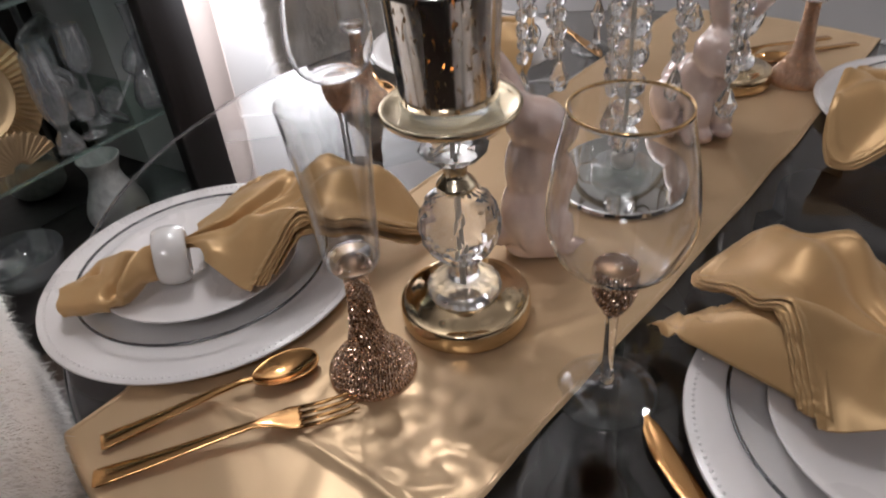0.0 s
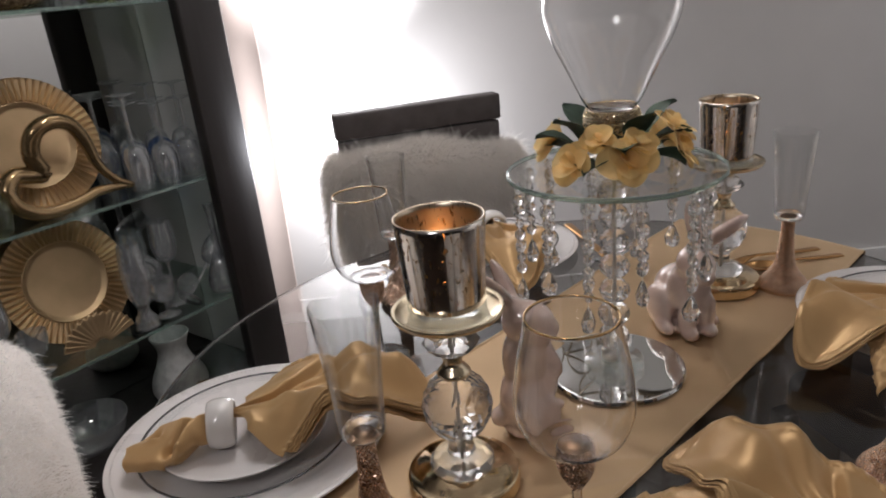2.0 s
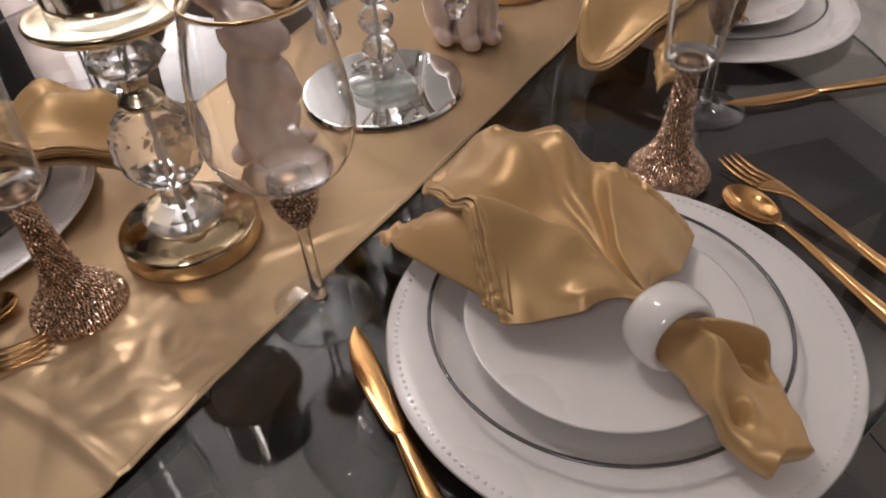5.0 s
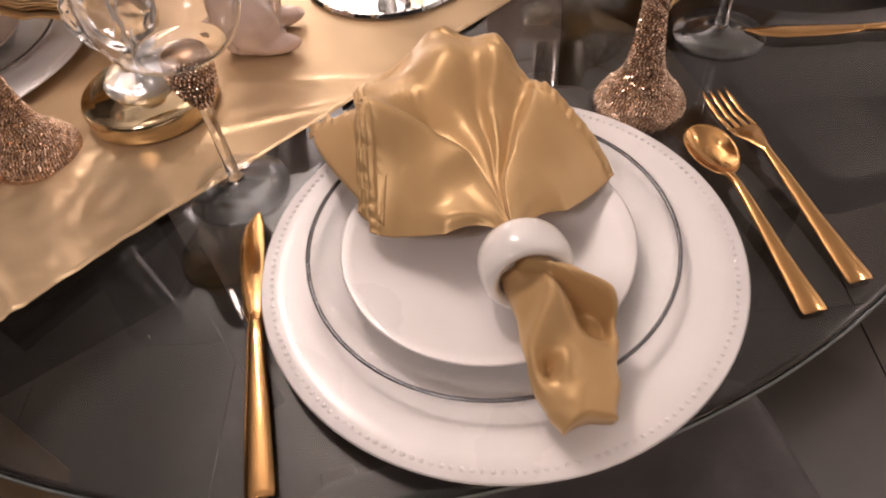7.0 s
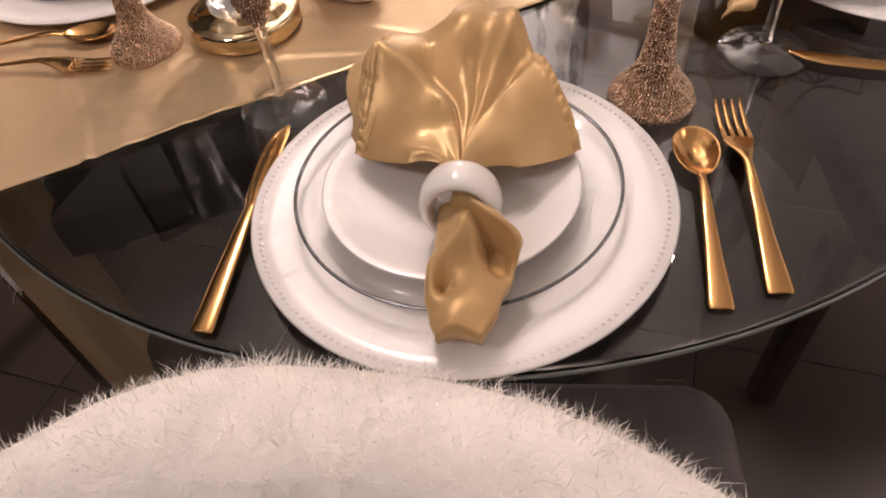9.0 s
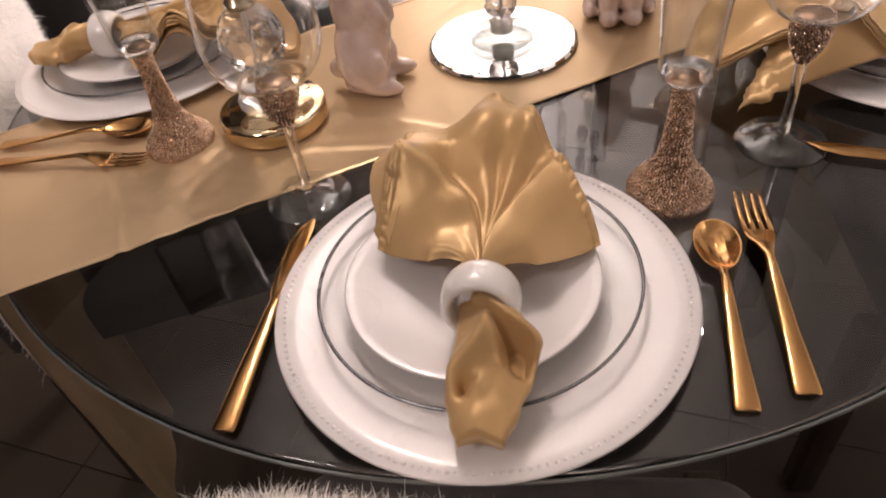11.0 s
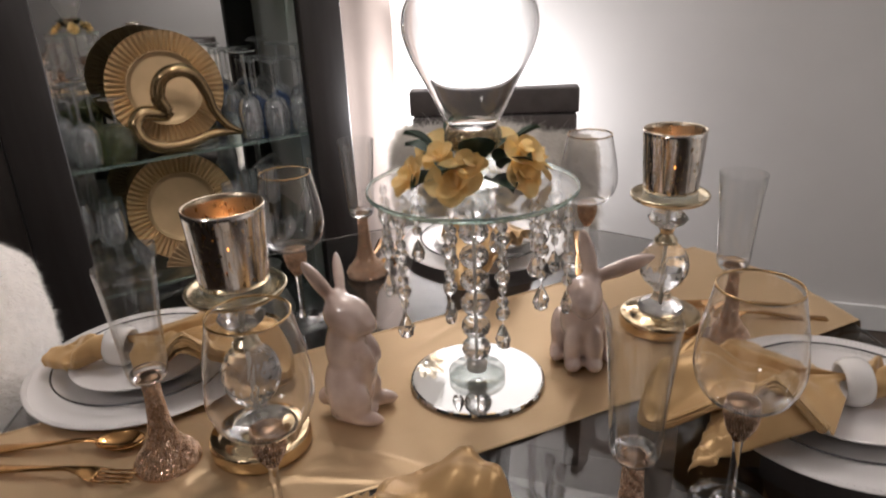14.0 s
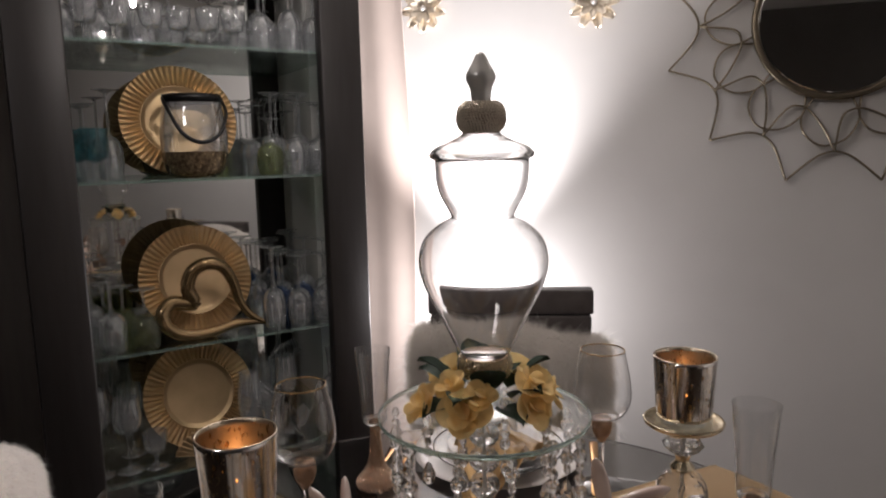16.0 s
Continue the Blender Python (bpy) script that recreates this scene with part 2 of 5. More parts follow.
def part(name, bm, material, parent, label="", smooth=True):
    return finish(name, bm, material, parent, label, smooth)


def raw(name, verts, faces, material, parent=None, label="", smooth=True):
    me = bpy.data.meshes.new(name)
    me.from_pydata(verts, [], faces)
    if smooth:
        me.polygons.foreach_set("use_smooth", [True] * len(me.polygons))
    me.materials.append(material)
    ob = new(name, me)
    if parent:
        ob.parent = parent
    return tagged(ob, label) if label else ob


def thing(name, place=None, label="", category="", group="", kind=""):
    ob = new(name)
    ob.empty_display_size = 0.05
    if place is not None:
        ob.matrix_world = place
    return tagged(ob, label, category, group, kind)


def lathe(profile, seg=48, closed=False, cap=True, twist=None):
    """Turn (radius, height) pairs about z. closed: the last pair joins the first (a wall with thickness)."""
    bm = bmesh.new()
    rings = []
    for i, (r, z) in enumerate(profile):
        if r < 1e-6:
            rings.append([bm.verts.new((0, 0, z))])
            continue
        off = (twist or 0) * (i % 2)
        rings.append([bm.verts.new((r * math.cos(2 * math.pi * (k + off) / seg), r * math.sin(2 * math.pi * (k + off) / seg), z)) for k in range(seg)])
    pairs = list(zip(rings, rings[1:])) + ([(rings[-1], rings[0])] if closed else [])
    for a, b in pairs:
        if len(a) == 1 and len(b) == 1:
            continue
        for k in range(seg):
            j = (k + 1) % seg
            if len(a) == 1:
                bm.faces.new((a[0], b[k], b[j]))
            elif len(b) == 1:
                bm.faces.new((a[k], a[j], b[0]))
            else:
                bm.faces.new((a[k], a[j], b[j], b[k]))
    if cap and not closed:
        for ring in (rings[0], rings[-1]):
            if len(ring) > 2:
                bm.faces.new(ring)
    return bm


def spline(points, n):
    """A smooth run of n points through the given ones (Catmull-Rom)."""
    p = [Vector(q) for q in points]
    p = [p[0] * 2 - p[1]] + p + [p[-1] * 2 - p[-2]]
    out = []
    segs = len(p) - 3
    for i in range(n):
        t = i / (n - 1) * segs
        k = min(int(t), segs - 1)
        u = t - k
        a, b, c, d = p[k:k + 4]
        out.append(0.5 * ((2 * b) + (c - a) * u + (2 * a - 5 * b + 4 * c - d) * u * u + (3 * b - a - 3 * c + d) * u ** 3))
    return out


def curve_profile(points, n):
    return [(max(0.0, v.x), v.y) for v in spline([(r, z, 0) for r, z in points], n)]


def wall_profile(outer, thick, floor_z):
    """An outer profile from the bottom up, with a wall of that thickness and a solid floor at floor_z."""
    (r, z), q = outer[-1], thick
    rim = [(r, z - q * 0.6), (r - q * 0.15, z - q * 0.15), (r - q * 0.5, z), (r - q * 0.85, z - q * 0.15), (r - q, z - q * 0.6)]
    inner = [(max(r - thick, 0.0), z) for r, z in reversed(outer[:-1]) if z > floor_z]
    return list(outer[:-1]) + rim + inner + [(0.0, floor_z)]


def box(bm, lo, hi, bevel=0.0):
    x0, y0, z0 = lo
    x1, y1, z1 = hi
    v = [bm.verts.new(c) for c in ((x0, y0, z0), (x1, y0, z0), (x1, y1, z0), (x0, y1, z0), (x0, y0, z1), (x1, y0, z1), (x1, y1, z1), (x0, y1, z1))]
    fs = [bm.faces.new([v[i] for i in q]) for q in ((0, 3, 2, 1), (4, 5, 6, 7), (0, 1, 5, 4), (1, 2, 6, 5), (2, 3, 7, 6), (3, 0, 4, 7))]
    if bevel > 0:
        es = {e for f in fs for e in f.edges}
        bmesh.ops.bevel(bm, geom=list(es), offset=bevel, segments=2, affect="EDGES", profile=0.5)
    return bm


def slab(lo, hi, bevel=0.0):
    return box(bmesh.new(), lo, hi, bevel)


def tube(points, radius, seg=8, n=None, bm=None, flat=None):
    """A round bar along a smooth run of points. radius: one number or a function of 0..1."""
    bm = bm or bmesh.new()
    pts = spline(points, n) if n else [Vector(p) for p in points]
    rings = []
    up = Vector((0, 0, 1))
    for i, p in enumerate(pts):
        d = (pts[min(i + 1, len(pts) - 1)] - pts[max(i - 1, 0)]).normalized()
        side = d.cross(up)
        if side.length < 1e-3:
            side = d.cross(Vector((1, 0, 0)))
        side.normalize()
        over = side.cross(d)
        r = radius(i / (len(pts) - 1)) if callable(radius) else radius
        w, h = (r, r) if not flat else (r * flat[0], r * flat[1])
        rings.append([bm.verts.new(p + side * w * math.cos(2 * math.pi * k / seg) + over * h * math.sin(2 * math.pi * k / seg)) for k in range(seg)])
    for a, b in zip(rings, rings[1:]):
        for k in range(seg):
            bm.faces.new((a[k], a[(k + 1) % seg], b[(k + 1) % seg], b[k]))
    bm.faces.new(rings[0])
    bm.faces.new(rings[-1])
    return bm


ICO = None
random.seed(11)
SPINS = [Euler((random.uniform(0, 3), random.uniform(0, 3), random.uniform(0, 3))).to_matrix() for _ in range(37)]


def beads(places, radius):
    """Small faceted stones at the places, as plain lists of corners and faces."""
    global ICO
    if ICO is None:
        b = bmesh.new()
        bmesh.ops.create_icosphere(b, subdivisions=1, radius=1.0)
        ICO = ([tuple(v.co) for v in b.verts], [tuple(v.index for v in f.verts) for f in b.faces])
        b.free()
    verts, faces = [], []
    for (x, y, z, s) in places:
        k = len(verts)
        m = SPINS[k // 12 % len(SPINS)]
        verts += [(x + p.x * radius * s, y + p.y * radius * s, z + p.z * radius * s) for p in [m @ Vector(c) for c in ICO[0]]]
        faces += [tuple(i + k for i in q) for q in ICO[1]]
    return verts, faces


def stone_rows(profile, radius, rows, pitch=1.9):
    """Places of stones in rings all over a turned shape."""
    out = []
    pts = spline([(r, z, 0) for r, z in profile], rows)
    for i, p in enumerate(pts):
        n = max(6, int(2 * math.pi * p.x / (pitch * radius)))
        for k in range(n):
            a = 2 * math.pi * (k + 0.5 * (i % 2)) / n + 0.06 * math.sin(i * 0.9)
            out.append((p.x * math.cos(a), p.x * math.sin(a), p.y, 0.85 + 0.3 * random.random()))
    return out


# ---- the room ----
TOP = 0.75
ROOM = Matrix.Rotation(radians(45), 4, "Z")


def sheet(points_fn, nu, nv):
    bm = bmesh.new()
    g = [[bm.verts.new(points_fn(i / nu, k / nv)) for k in range(nv + 1)] for i in range(nu + 1)]
    for i in range(nu):
        for k in range(nv):
            bm.faces.new((g[i][k], g[i + 1][k], g[i + 1][k + 1], g[i][k + 1]))
    return bm


def add_thickness(ob, value):
    m = ob.modifiers.new("thickness", "SOLIDIFY")
    m.thickness, m.offset = value, 0
    return ob


def room_wall(name, lo, hi, material=None, label=""):
    ob = finish(name, slab(lo, hi), material or WALL, smooth=False)
    ob.matrix_world = ROOM
    return tagged(ob, label, name.split("_")[0], kind="structure")


# room frame: its x runs out to the wall with the mirror
room_wall("wall_east", (1.80, -2.6, 0), (1.92, 2.6, 2.5), label="plain light grey painted wall with a round mirror")
room_wall("wall_north", (-2.3, 2.3, 0), (1.80, 2.42, 2.5), material=BROWNWALL, label="plain dark brown wall behind the cabinet")
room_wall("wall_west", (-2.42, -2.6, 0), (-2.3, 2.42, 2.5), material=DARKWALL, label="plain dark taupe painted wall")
room_wall("wall_south", (-2.3, -2.72, 0), (1.92, -2.6, 2.5), label="plain light grey painted wall")
room_wall("ceiling", (-2.42, -2.72, 2.5), (1.92, 2.42, 2.6), CEIL, label="plain off-white ceiling")
room_wall("baseboard", (1.782, -2.55, 0.0), (1.798, 2.25, 0.095), TRIM, label="low white baseboard along the wall")
floor = finish("floor", slab((-2.42, -2.72, -0.08), (1.92, 2.42, -0.006)), mat("tile_grout", (0.056, 0.040, 0.029), 0.6, spots=0.2), smooth=False)
floor.matrix_world = ROOM
tagged(floor, "grey stone floor tiles with thin joints", "floor", kind="structure")
tile_mesh = None
for i in range(-6, 6):
    for j in range(-6, 6):
        x, y = i * 0.4, j * 0.4
        if x < -2.45 or y < -2.75 or x > 1.55 or y > 2.25:
            continue
        if tile_mesh is None:
            t0 = part("tile", slab((0.0012, 0.0012, -0.008), (0.3988, 0.3988, 0.0), 0.0006), FLOOR, floor, smooth=False)
            tile_mesh = t0.data
        else:
            t0 = new("tile", tile_mesh)
            t0.parent = floor
        t0.location = (x, y, 0)

# ---- the table ----
TABLE_X, TABLE_Y = -0.003, 0.030
table = thing("dining_table", pose(TABLE_X, TABLE_Y, 0), label="round smoked glass dining table with a polished edge", category="table")
R = 0.630
rounding = [(R - 0.005 + 0.005 * math.cos(a), TOP - 0.006 + 0.006 * math.sin(a)) for a in [math.pi * (k / 10 - 0.5) for k in range(11)]]
top = part("tabletop", lathe([(0, TOP - 0.012)] + rounding + [(0, TOP)], 160, cap=False), TABLEGLASS, table, "smoked clear glass top", smooth=False)
top.data.polygons.foreach_set("use_smooth", [abs(f.normal.z) < 0.98 for f in top.data.polygons])
part("polished_edge", lathe([(R + 0.0002, TOP - 0.0095), (R + 0.0012, TOP - 0.0075), (R + 0.0012, TOP - 0.0045), (R + 0.0002, TOP - 0.0025)], 160, closed=True), GLASSEDGE, table, "pale polished glass edge")
part("pedestal", lathe(curve_profile([(0.10, 0.04), (0.07, 0.12), (0.06, 0.4), (0.075, 0.65), (0.12, TOP - 0.03)], 24), 40), DARKMETAL, table, "dark turned pedestal")
part("top_plate", lathe([(0.0, TOP - 0.03), (0.16, TOP - 0.03), (0.16, TOP - 0.013), (0.0, TOP - 0.013)], 48, cap=False), DARKMETAL, table, smooth=False)
part("foot_plate", lathe([(0, 0.0), (0.27, 0.0), (0.27, 0.02), (0.1, 0.045), (0, 0.045)], 48, cap=False), DARKMETAL, table)


def table_runner():
    """Satin band across the table, slightly puckered, hanging over both ends."""
    bm = bmesh.new()
    nx, ny = 520, 90
    grid = []
    half = 1.24
    for i in range(nx + 1):
        s = -half + 2 * half * i / nx
        row = []
        for j in range(ny + 1):
            q = j / ny
            y0 = -0.127 - 0.028 * (s + 0.6) / 0.75 if s < 0.15 else -0.155 - 0.01 * (s - 0.15)
            y1 = 0.196
            y = y0 + (y1 - y0) * q
            edge = math.sqrt(max(R * R - (y - TABLE_Y) ** 2, 0.0)) + 0.004 + (TABLE_X if s > 0 else -TABLE_X)
            x, z = s, TOP + 0.0022
            n = noise.noise(Vector((s * 5, y * 7, 1.3))) * 0.5 + noise.noise(Vector((s * 14, y * 12, 4.1))) * 0.25
            z += max(0.0, n) * 0.0035
            crinkle = max(0.0, min(1.0, (-s - 0.32) / 0.06, (s + 0.505) / 0.02)) * max(0.0, min(1.0, (0.09 - y) / 0.08))
            fold = noise.noise(Vector((s * 22, y * 26, 9.2))) + 0.5 * noise.noise(Vector((s * 52 + y * 24, y * 44, 2.2)))
            z += crinkle * (0.0040 * abs(fold) + 0.0012)
            z += 0.0035 * math.exp(-((s + 0.502 + 0.9 * (y + 0.05) ** 2) / 0.0035) ** 2)
            # soft creases near the camera's end
            for cx, cy, ang, w, h in ((-0.52, -0.02, 0.6, 0.012, 0.0055), (-0.47, 0.10, -0.3, 0.010, 0.0045), (-0.56, 0.05, 1.2, 0.014, 0.006), (-0.25, -0.10, -0.55, 0.005, 0.0042), (-0.17, -0.11, -0.9, 0.006, 0.004), (-0.43, -0.07, 1.0, 0.010, 0.005), (0.02, 0.14, 0.4, 0.008, 0.003), (-0.36, -0.09, 0.2, 0.008, 0.004), (-0.50, -0.09, -0.5, 0.009, 0.005), (0.10, -0.11, 0.7, 0.006, 0.003)):
                dx, dy = s - cx, y - cy
                across = dx * math.sin(ang) - dy * math.cos(ang)
                along = dx * math.cos(ang) + dy * math.sin(ang)
                z += h * (0.12 if s < -0.32 else 0.45) * math.exp(-(across / w) ** 2 - (along / 0.09) ** 2)
            if abs(s) > edge:
                over = abs(s) - edge
                sg = 1 if s > 0 else -1
                bend = min(over / 0.02, 1.0)
                x = sg * (edge + 0.004 + 0.006 * math.sin(bend * math.pi / 2) + 0.006 * math.sin(y * 40 + 1) * min(over / 0.1, 1))
                z = TOP + 0.0022 - max(0.0, over - 0.004)
            wob = 0.003 * noise.noise(Vector((s * 9, q * 2, 7.7))) if j in (0, ny) else 0
            row.append(bm.verts.new((x, y + wob, z)))
        grid.append(row)
    for i in range(nx):
        for j in range(ny):
            bm.faces.new((grid[i][j], grid[i + 1][j], grid[i + 1][j + 1], grid[i][j + 1]))
    edges = {}
    for j in (0, ny):
        hem = bmesh.new()
        d = 1 if j == 0 else -1
        rows = []
        for i in range(nx + 1):
            c = grid[i][j].co
            w = 0.0045 + 0.0015 * noise.noise(Vector((i * 0.7, j, 3.0)))
            up = 0.0012 + 0.0010 * noise.noise(Vector((i * 0.5, j, 8.0)))
            out = Vector((math.copysign(up, c.x), 0, 0)) if c.z < TOP - 0.004 else Vector((0, 0, up))
            rows.append([hem.verts.new(c + Vector((0, -d * 0.0012, 0))), hem.verts.new(c + out + Vector((0, d * w * 0.3, 0))), hem.verts.new(c + out + Vector((0, d * w * 0.8, 0))), hem.verts.new(c + Vector((0, d * w, 0)))])
        for a, b in zip(rows, rows[1:]):
            for k in range(3):
                hem.faces.new((a[k], a[k + 1], b[k + 1], b[k]))
        edges[j] = hem
    ob = finish("table_runner", bm, RUNNERMAT)
    for hem in edges.values():
        part("hem", hem, RUNNERMAT, ob, "puckered sewn hem")
    return ob


tagged(table_runner(), "champagne gold satin runner, creased, across the glass table", "table runner")


# ---- place settings ----
def setting(deg, dx=0.0, dy=0.0):
    """Pose of a place: its y points to the middle of the table."""
    a = radians(deg)
    return pose(-0.494 * math.cos(a), -0.494 * math.sin(a), TOP, 0, 0, deg - 90) @ pose(dx, dy, 0)


def charger_plate():
    t = thing("charger_plate", label="large white charger plate with a beaded rim", category="plate", group="charger plates")
    prof = [(0.0, 0.0005), (0.10, 0.0005), (0.115, 0.004), (0.15, 0.011), (0.166, 0.0135), (0.168, 0.0150), (0.1665, 0.0165), (0.15, 0.0145), (0.118, 0.0085), (0.112, 0.0068), (0.10, 0.0055), (0.0, 0.0055)]
    part("plate_body", lathe(prof, 96, cap=False), PORCELAIN, t)
    v, f = beads([(0.1605 * math.cos(a), 0.1605 * math.sin(a), 0.0150, 1) for a in [2 * math.pi * k / 170 for k in range(170)]], 0.0021)
    raw("beaded_rim", v, f, PORCELAIN, t)
    t.scale = (1.03, 1.03, 1)
    return t


def clear_plate():
    t = thing("glass_plate", label="clear glass plate with a dark silver rim line", category="plate", group="glass plates")
    prof = [(0.0, 0.0), (0.085, 0.0), (0.092, 0.002), (0.125, 0.0125), (0.131, 0.014), (0.1315, 0.0155), (0.13, 0.0163), (0.092, 0.005), (0.085, 0.003), (0.0, 0.003)]
    part("plate_body", lathe(prof, 96, cap=False), PLATEGLASS, t)
    # silver rim line, its dark tone and height also painting the glass edge's shade
    part("rim_line", lathe([(0.1296, 0.0160), (0.1320, 0.0160), (0.1324, 0.0174), (0.1296, 0.0174)], 96, closed=True), DARKLINE, t, "thin silver rim, darkened for the shade of the glass edge")
    t.scale = (1.012, 1.012, 1)
    return t


def salad_plate():
    t = thing("salad_plate", label="small plain white coupe plate", category="plate", group="salad plates")
    prof = [(0.0, 0.0), (0.06, 0.0), (0.066, 0.003), (0.094, 0.0125), (0.0985, 0.015), (0.0990, 0.0165), (0.0975, 0.0170), (0.090, 0.0145), (0.07, 0.0095), (0.058, 0.0075), (0.0, 0.0070)]
    part("plate_body", lathe(prof, 80, cap=False), PORCELAIN, t)
    t.scale = (1.06, 1.06, 1)
    return t


def interp(pairs, x, ease=True):
    for (x0, y0), (x1, y1) in zip(pairs, pairs[1:]):
        if x <= x1:
            u = max(0.0, min(1.0, (x - x0) / (x1 - x0)))
            u = u * u * (3 - 2 * u) if ease else u
            return y0 + (y1 - y0) * u
    return pairs[-1][1]


def satin_napkin(side=1, corner=True):
    """A napkin drawn through a ring: a fan of two lobes, its layered hem on one side, and a gathered tail."""
    t = thing("satin_napkin", label="gold satin napkin fanned out through a ring on the plate", category="napkin", group="napkins")
    reach = [(-62, 0.102), (-50, 0.109), (-40, 0.120), (-32, 0.136), (-27, 0.165), (-20, 0.200), (-12, 0.248), (-8, 0.255), (-2, 0.242), (4, 0.212), (12, 0.183), (25, 0.144), (40, 0.121), (52, 0.112), (62, 0.106)]
    left_ridge = [(0.0, 0.064), (0.055, 0.066), (0.083, 0.079), (0.133, 0.102), (0.165, 0.082), (0.26, 0.030)]
    left_turn = [(0.0, -6), (0.055, -8), (0.083, -13), (0.133, -31), (0.26, -26)]
    mid_ridge = [(0.0, 0.060), (0.05, 0.057), (0.113, 0.067), (0.172, 0.093), (0.212, 0.082), (0.26, 0.048)]
    right_ridge = [(0.0, 0.064), (0.055, 0.069), (0.105, 0.073), (0.15, 0.076), (0.19, 0.074)]
    right_turn = [(0.0, 7), (0.055, 13), (0.105, 22), (0.15, 30), (0.19, 30)]

    def step(v):
        v = max(0.0, min(1.0, v))
        return v * v * (3 - 2 * v)

    def slope(v):
        """Falls away at once from a rounded ridge and then evenly."""
        return v * v / (v + 0.10) * 1.10

    def folded(th, r):
        """A lobe on either side and a double ridge that rises from the valley between them."""
        zl, zm, zr = interp(left_ridge, r), interp(mid_ridge, r), interp(right_ridge, r)
        cl, cr = interp(left_turn, r, False), interp(right_turn, r, False)
        if th < cl:
            q = (cl - th) / (cl + 62)
            low = 0.060 - 0.020 * step((r - 0.03) / 0.07)
            return low + (zl - low) * (1 - slope(q)) + 0.007 * math.sin(math.pi * q) * step(r / 0.08) + 0.005 * math.exp(-((q - 0.80) / 0.16) ** 2) * math.exp(-((r - 0.045) / 0.018) ** 2)
        if th > cr:
            q = (th - cr) / (62 - cr)
            low = 0.054 - 0.017 * step((r - 0.03) / 0.07)
            return low + (zr - low) * (1 - 0.35 * slope(q) - 0.65 * q ** 2.6)
        q = (th - cl) / (cr - cl)
        wave = 0.0065 * step((r - 0.05) / 0.07)
        keys = [(0.0, zl), (0.27, min(zl, zm) - wave), (0.50, zm), (0.61, zm - 0.9 * wave), (0.72, zm + 0.1 * wave), (0.87, min(zm, zr) - wave), (1.0, zr)]
        return interp(keys, q)

    def fan(dz, shrink, shift, name, half=62.0):
        bm = bmesh.new()
        na = 190
        runs = [k / 31 for k in range(29)] + [0.925, 0.940, 0.950, 0.960, 0.980, 1.0]
        rows = []
        for i in range(na + 1):
            a = -half + 2 * half * i / na
            row = []
            top = sum(interp(reach, a + shift + q, False) for q in (-2, -1, 0, 1, 2)) / 5 * (1 + (shrink - 1) * (0.15 + 0.85 * step((-27 - a) / 10)))
            for s in runs:
                r = 0.008 + (top - 0.008) * s
                ang = a * (0.22 + 0.78 * min(1, s * 2.4))
                h = folded(a, r) + (0.0011 if s > 0.945 else 0.0) + 0.0012 * noise.noise(Vector((a * 0.07, s * 5, 2.0 + shift)))
                h += 0.0022 * noise.noise(Vector((a * 0.55, s * 9, 4.0 + shift))) * step((s - 0.90) / 0.06)
                x, y = r * math.sin(radians(ang)), 0.018 - 0.012 * (1 - s) + r * math.cos(radians(ang))
                far = math.hypot(x, y)
                clear = 0.038 if far < 0.10 else (0.035 if far < 0.132 else 0.026)
                row.append(bm.verts.new((side * x, y, max(h - dz * (0.35 + 0.65 * s), clear - dz * 0.6))))
            rows.append(row)
        for a, b in zip(rows, rows[1:]):
            for k in range(len(runs) - 1):
                bm.faces.new((a[k], b[k], b[k + 1], a[k + 1]))
        add_thickness(part(name, bm, SATIN, t), 0.0008)

    fan(0.0, 1.0, 0, "fan")
    fan(0.0026, 1.030, 0.8, "under_fold", 58.0)
    fan(0.0052, 1.055, 1.2, "under_fold", 57.0)
    fan(0.0082, 1.085, 0.4, "under_fold", 56.0)
    if corner:
        # one side starts under the layered hem, the other ends in a drooping crumpled point
        def droop(u, w):
            near = Vector((-0.080, 0.064, 0.046)).lerp(Vector((-0.060, 0.112, 0.088)), w)
            far = Vector((-0.120, 0.232, 0.0125)).lerp(Vector((-0.058, 0.190, 0.052)), w)
            p = near.lerp(far, u)
            crumple = step((u - 0.66) / 0.2) * (noise.noise(Vector((u * 11, w * 9, 6.0))) + 0.6 * noise.noise(Vector((u * 26, w * 22, 1.0))))
            x, y = p.x - 0.010 * math.sin(math.pi * u) * (1 - w) + 0.005 * crumple, p.y + 0.003 * crumple
            z = p.z + 0.020 * math.sin(math.pi * u) ** 0.8 * (0.35 + 0.65 * math.sin(math.pi * (0.15 + 0.75 * w))) + 0.005 * crumple
            return (side * x, y, max(z, 0.0215 if y < 0.222 else 0.008))
        add_thickness(part("loose_corner", sheet(droop, 40, 24), SATIN, t), 0.0008)
    else:
        fan(0.0125, 0.99, -2.5, "under_fold", 54.0)
        fan(0.0165, 1.06, 2.0, "under_fold", 50.0)
    # gathered tail
    left = [(0.0, -0.016), (0.3, -0.016), (0.55, -0.020), (0.72, -0.021), (0.88, -0.017), (1.0, -0.012)]
    right = [(0.0, 0.020), (0.2, 0.034), (0.38, 0.046), (0.55, 0.040), (0.8, 0.030), (1.0, 0.020)]
    bm = bmesh.new()
    n, m = 44, 54
    upper, lower = [], []

    def side_of(px, py, qx, qy, w, u):
        """Signed distance from the line p-q (positive on its upper right side) and the place along it, 0 to 1."""
        dx, dy = qx - px, qy - py
        size = math.hypot(dx, dy)
        return ((w - px) * -dy + (u - py) * dx) / -size, ((w - px) * dx + (u - py) * dy) / size ** 2

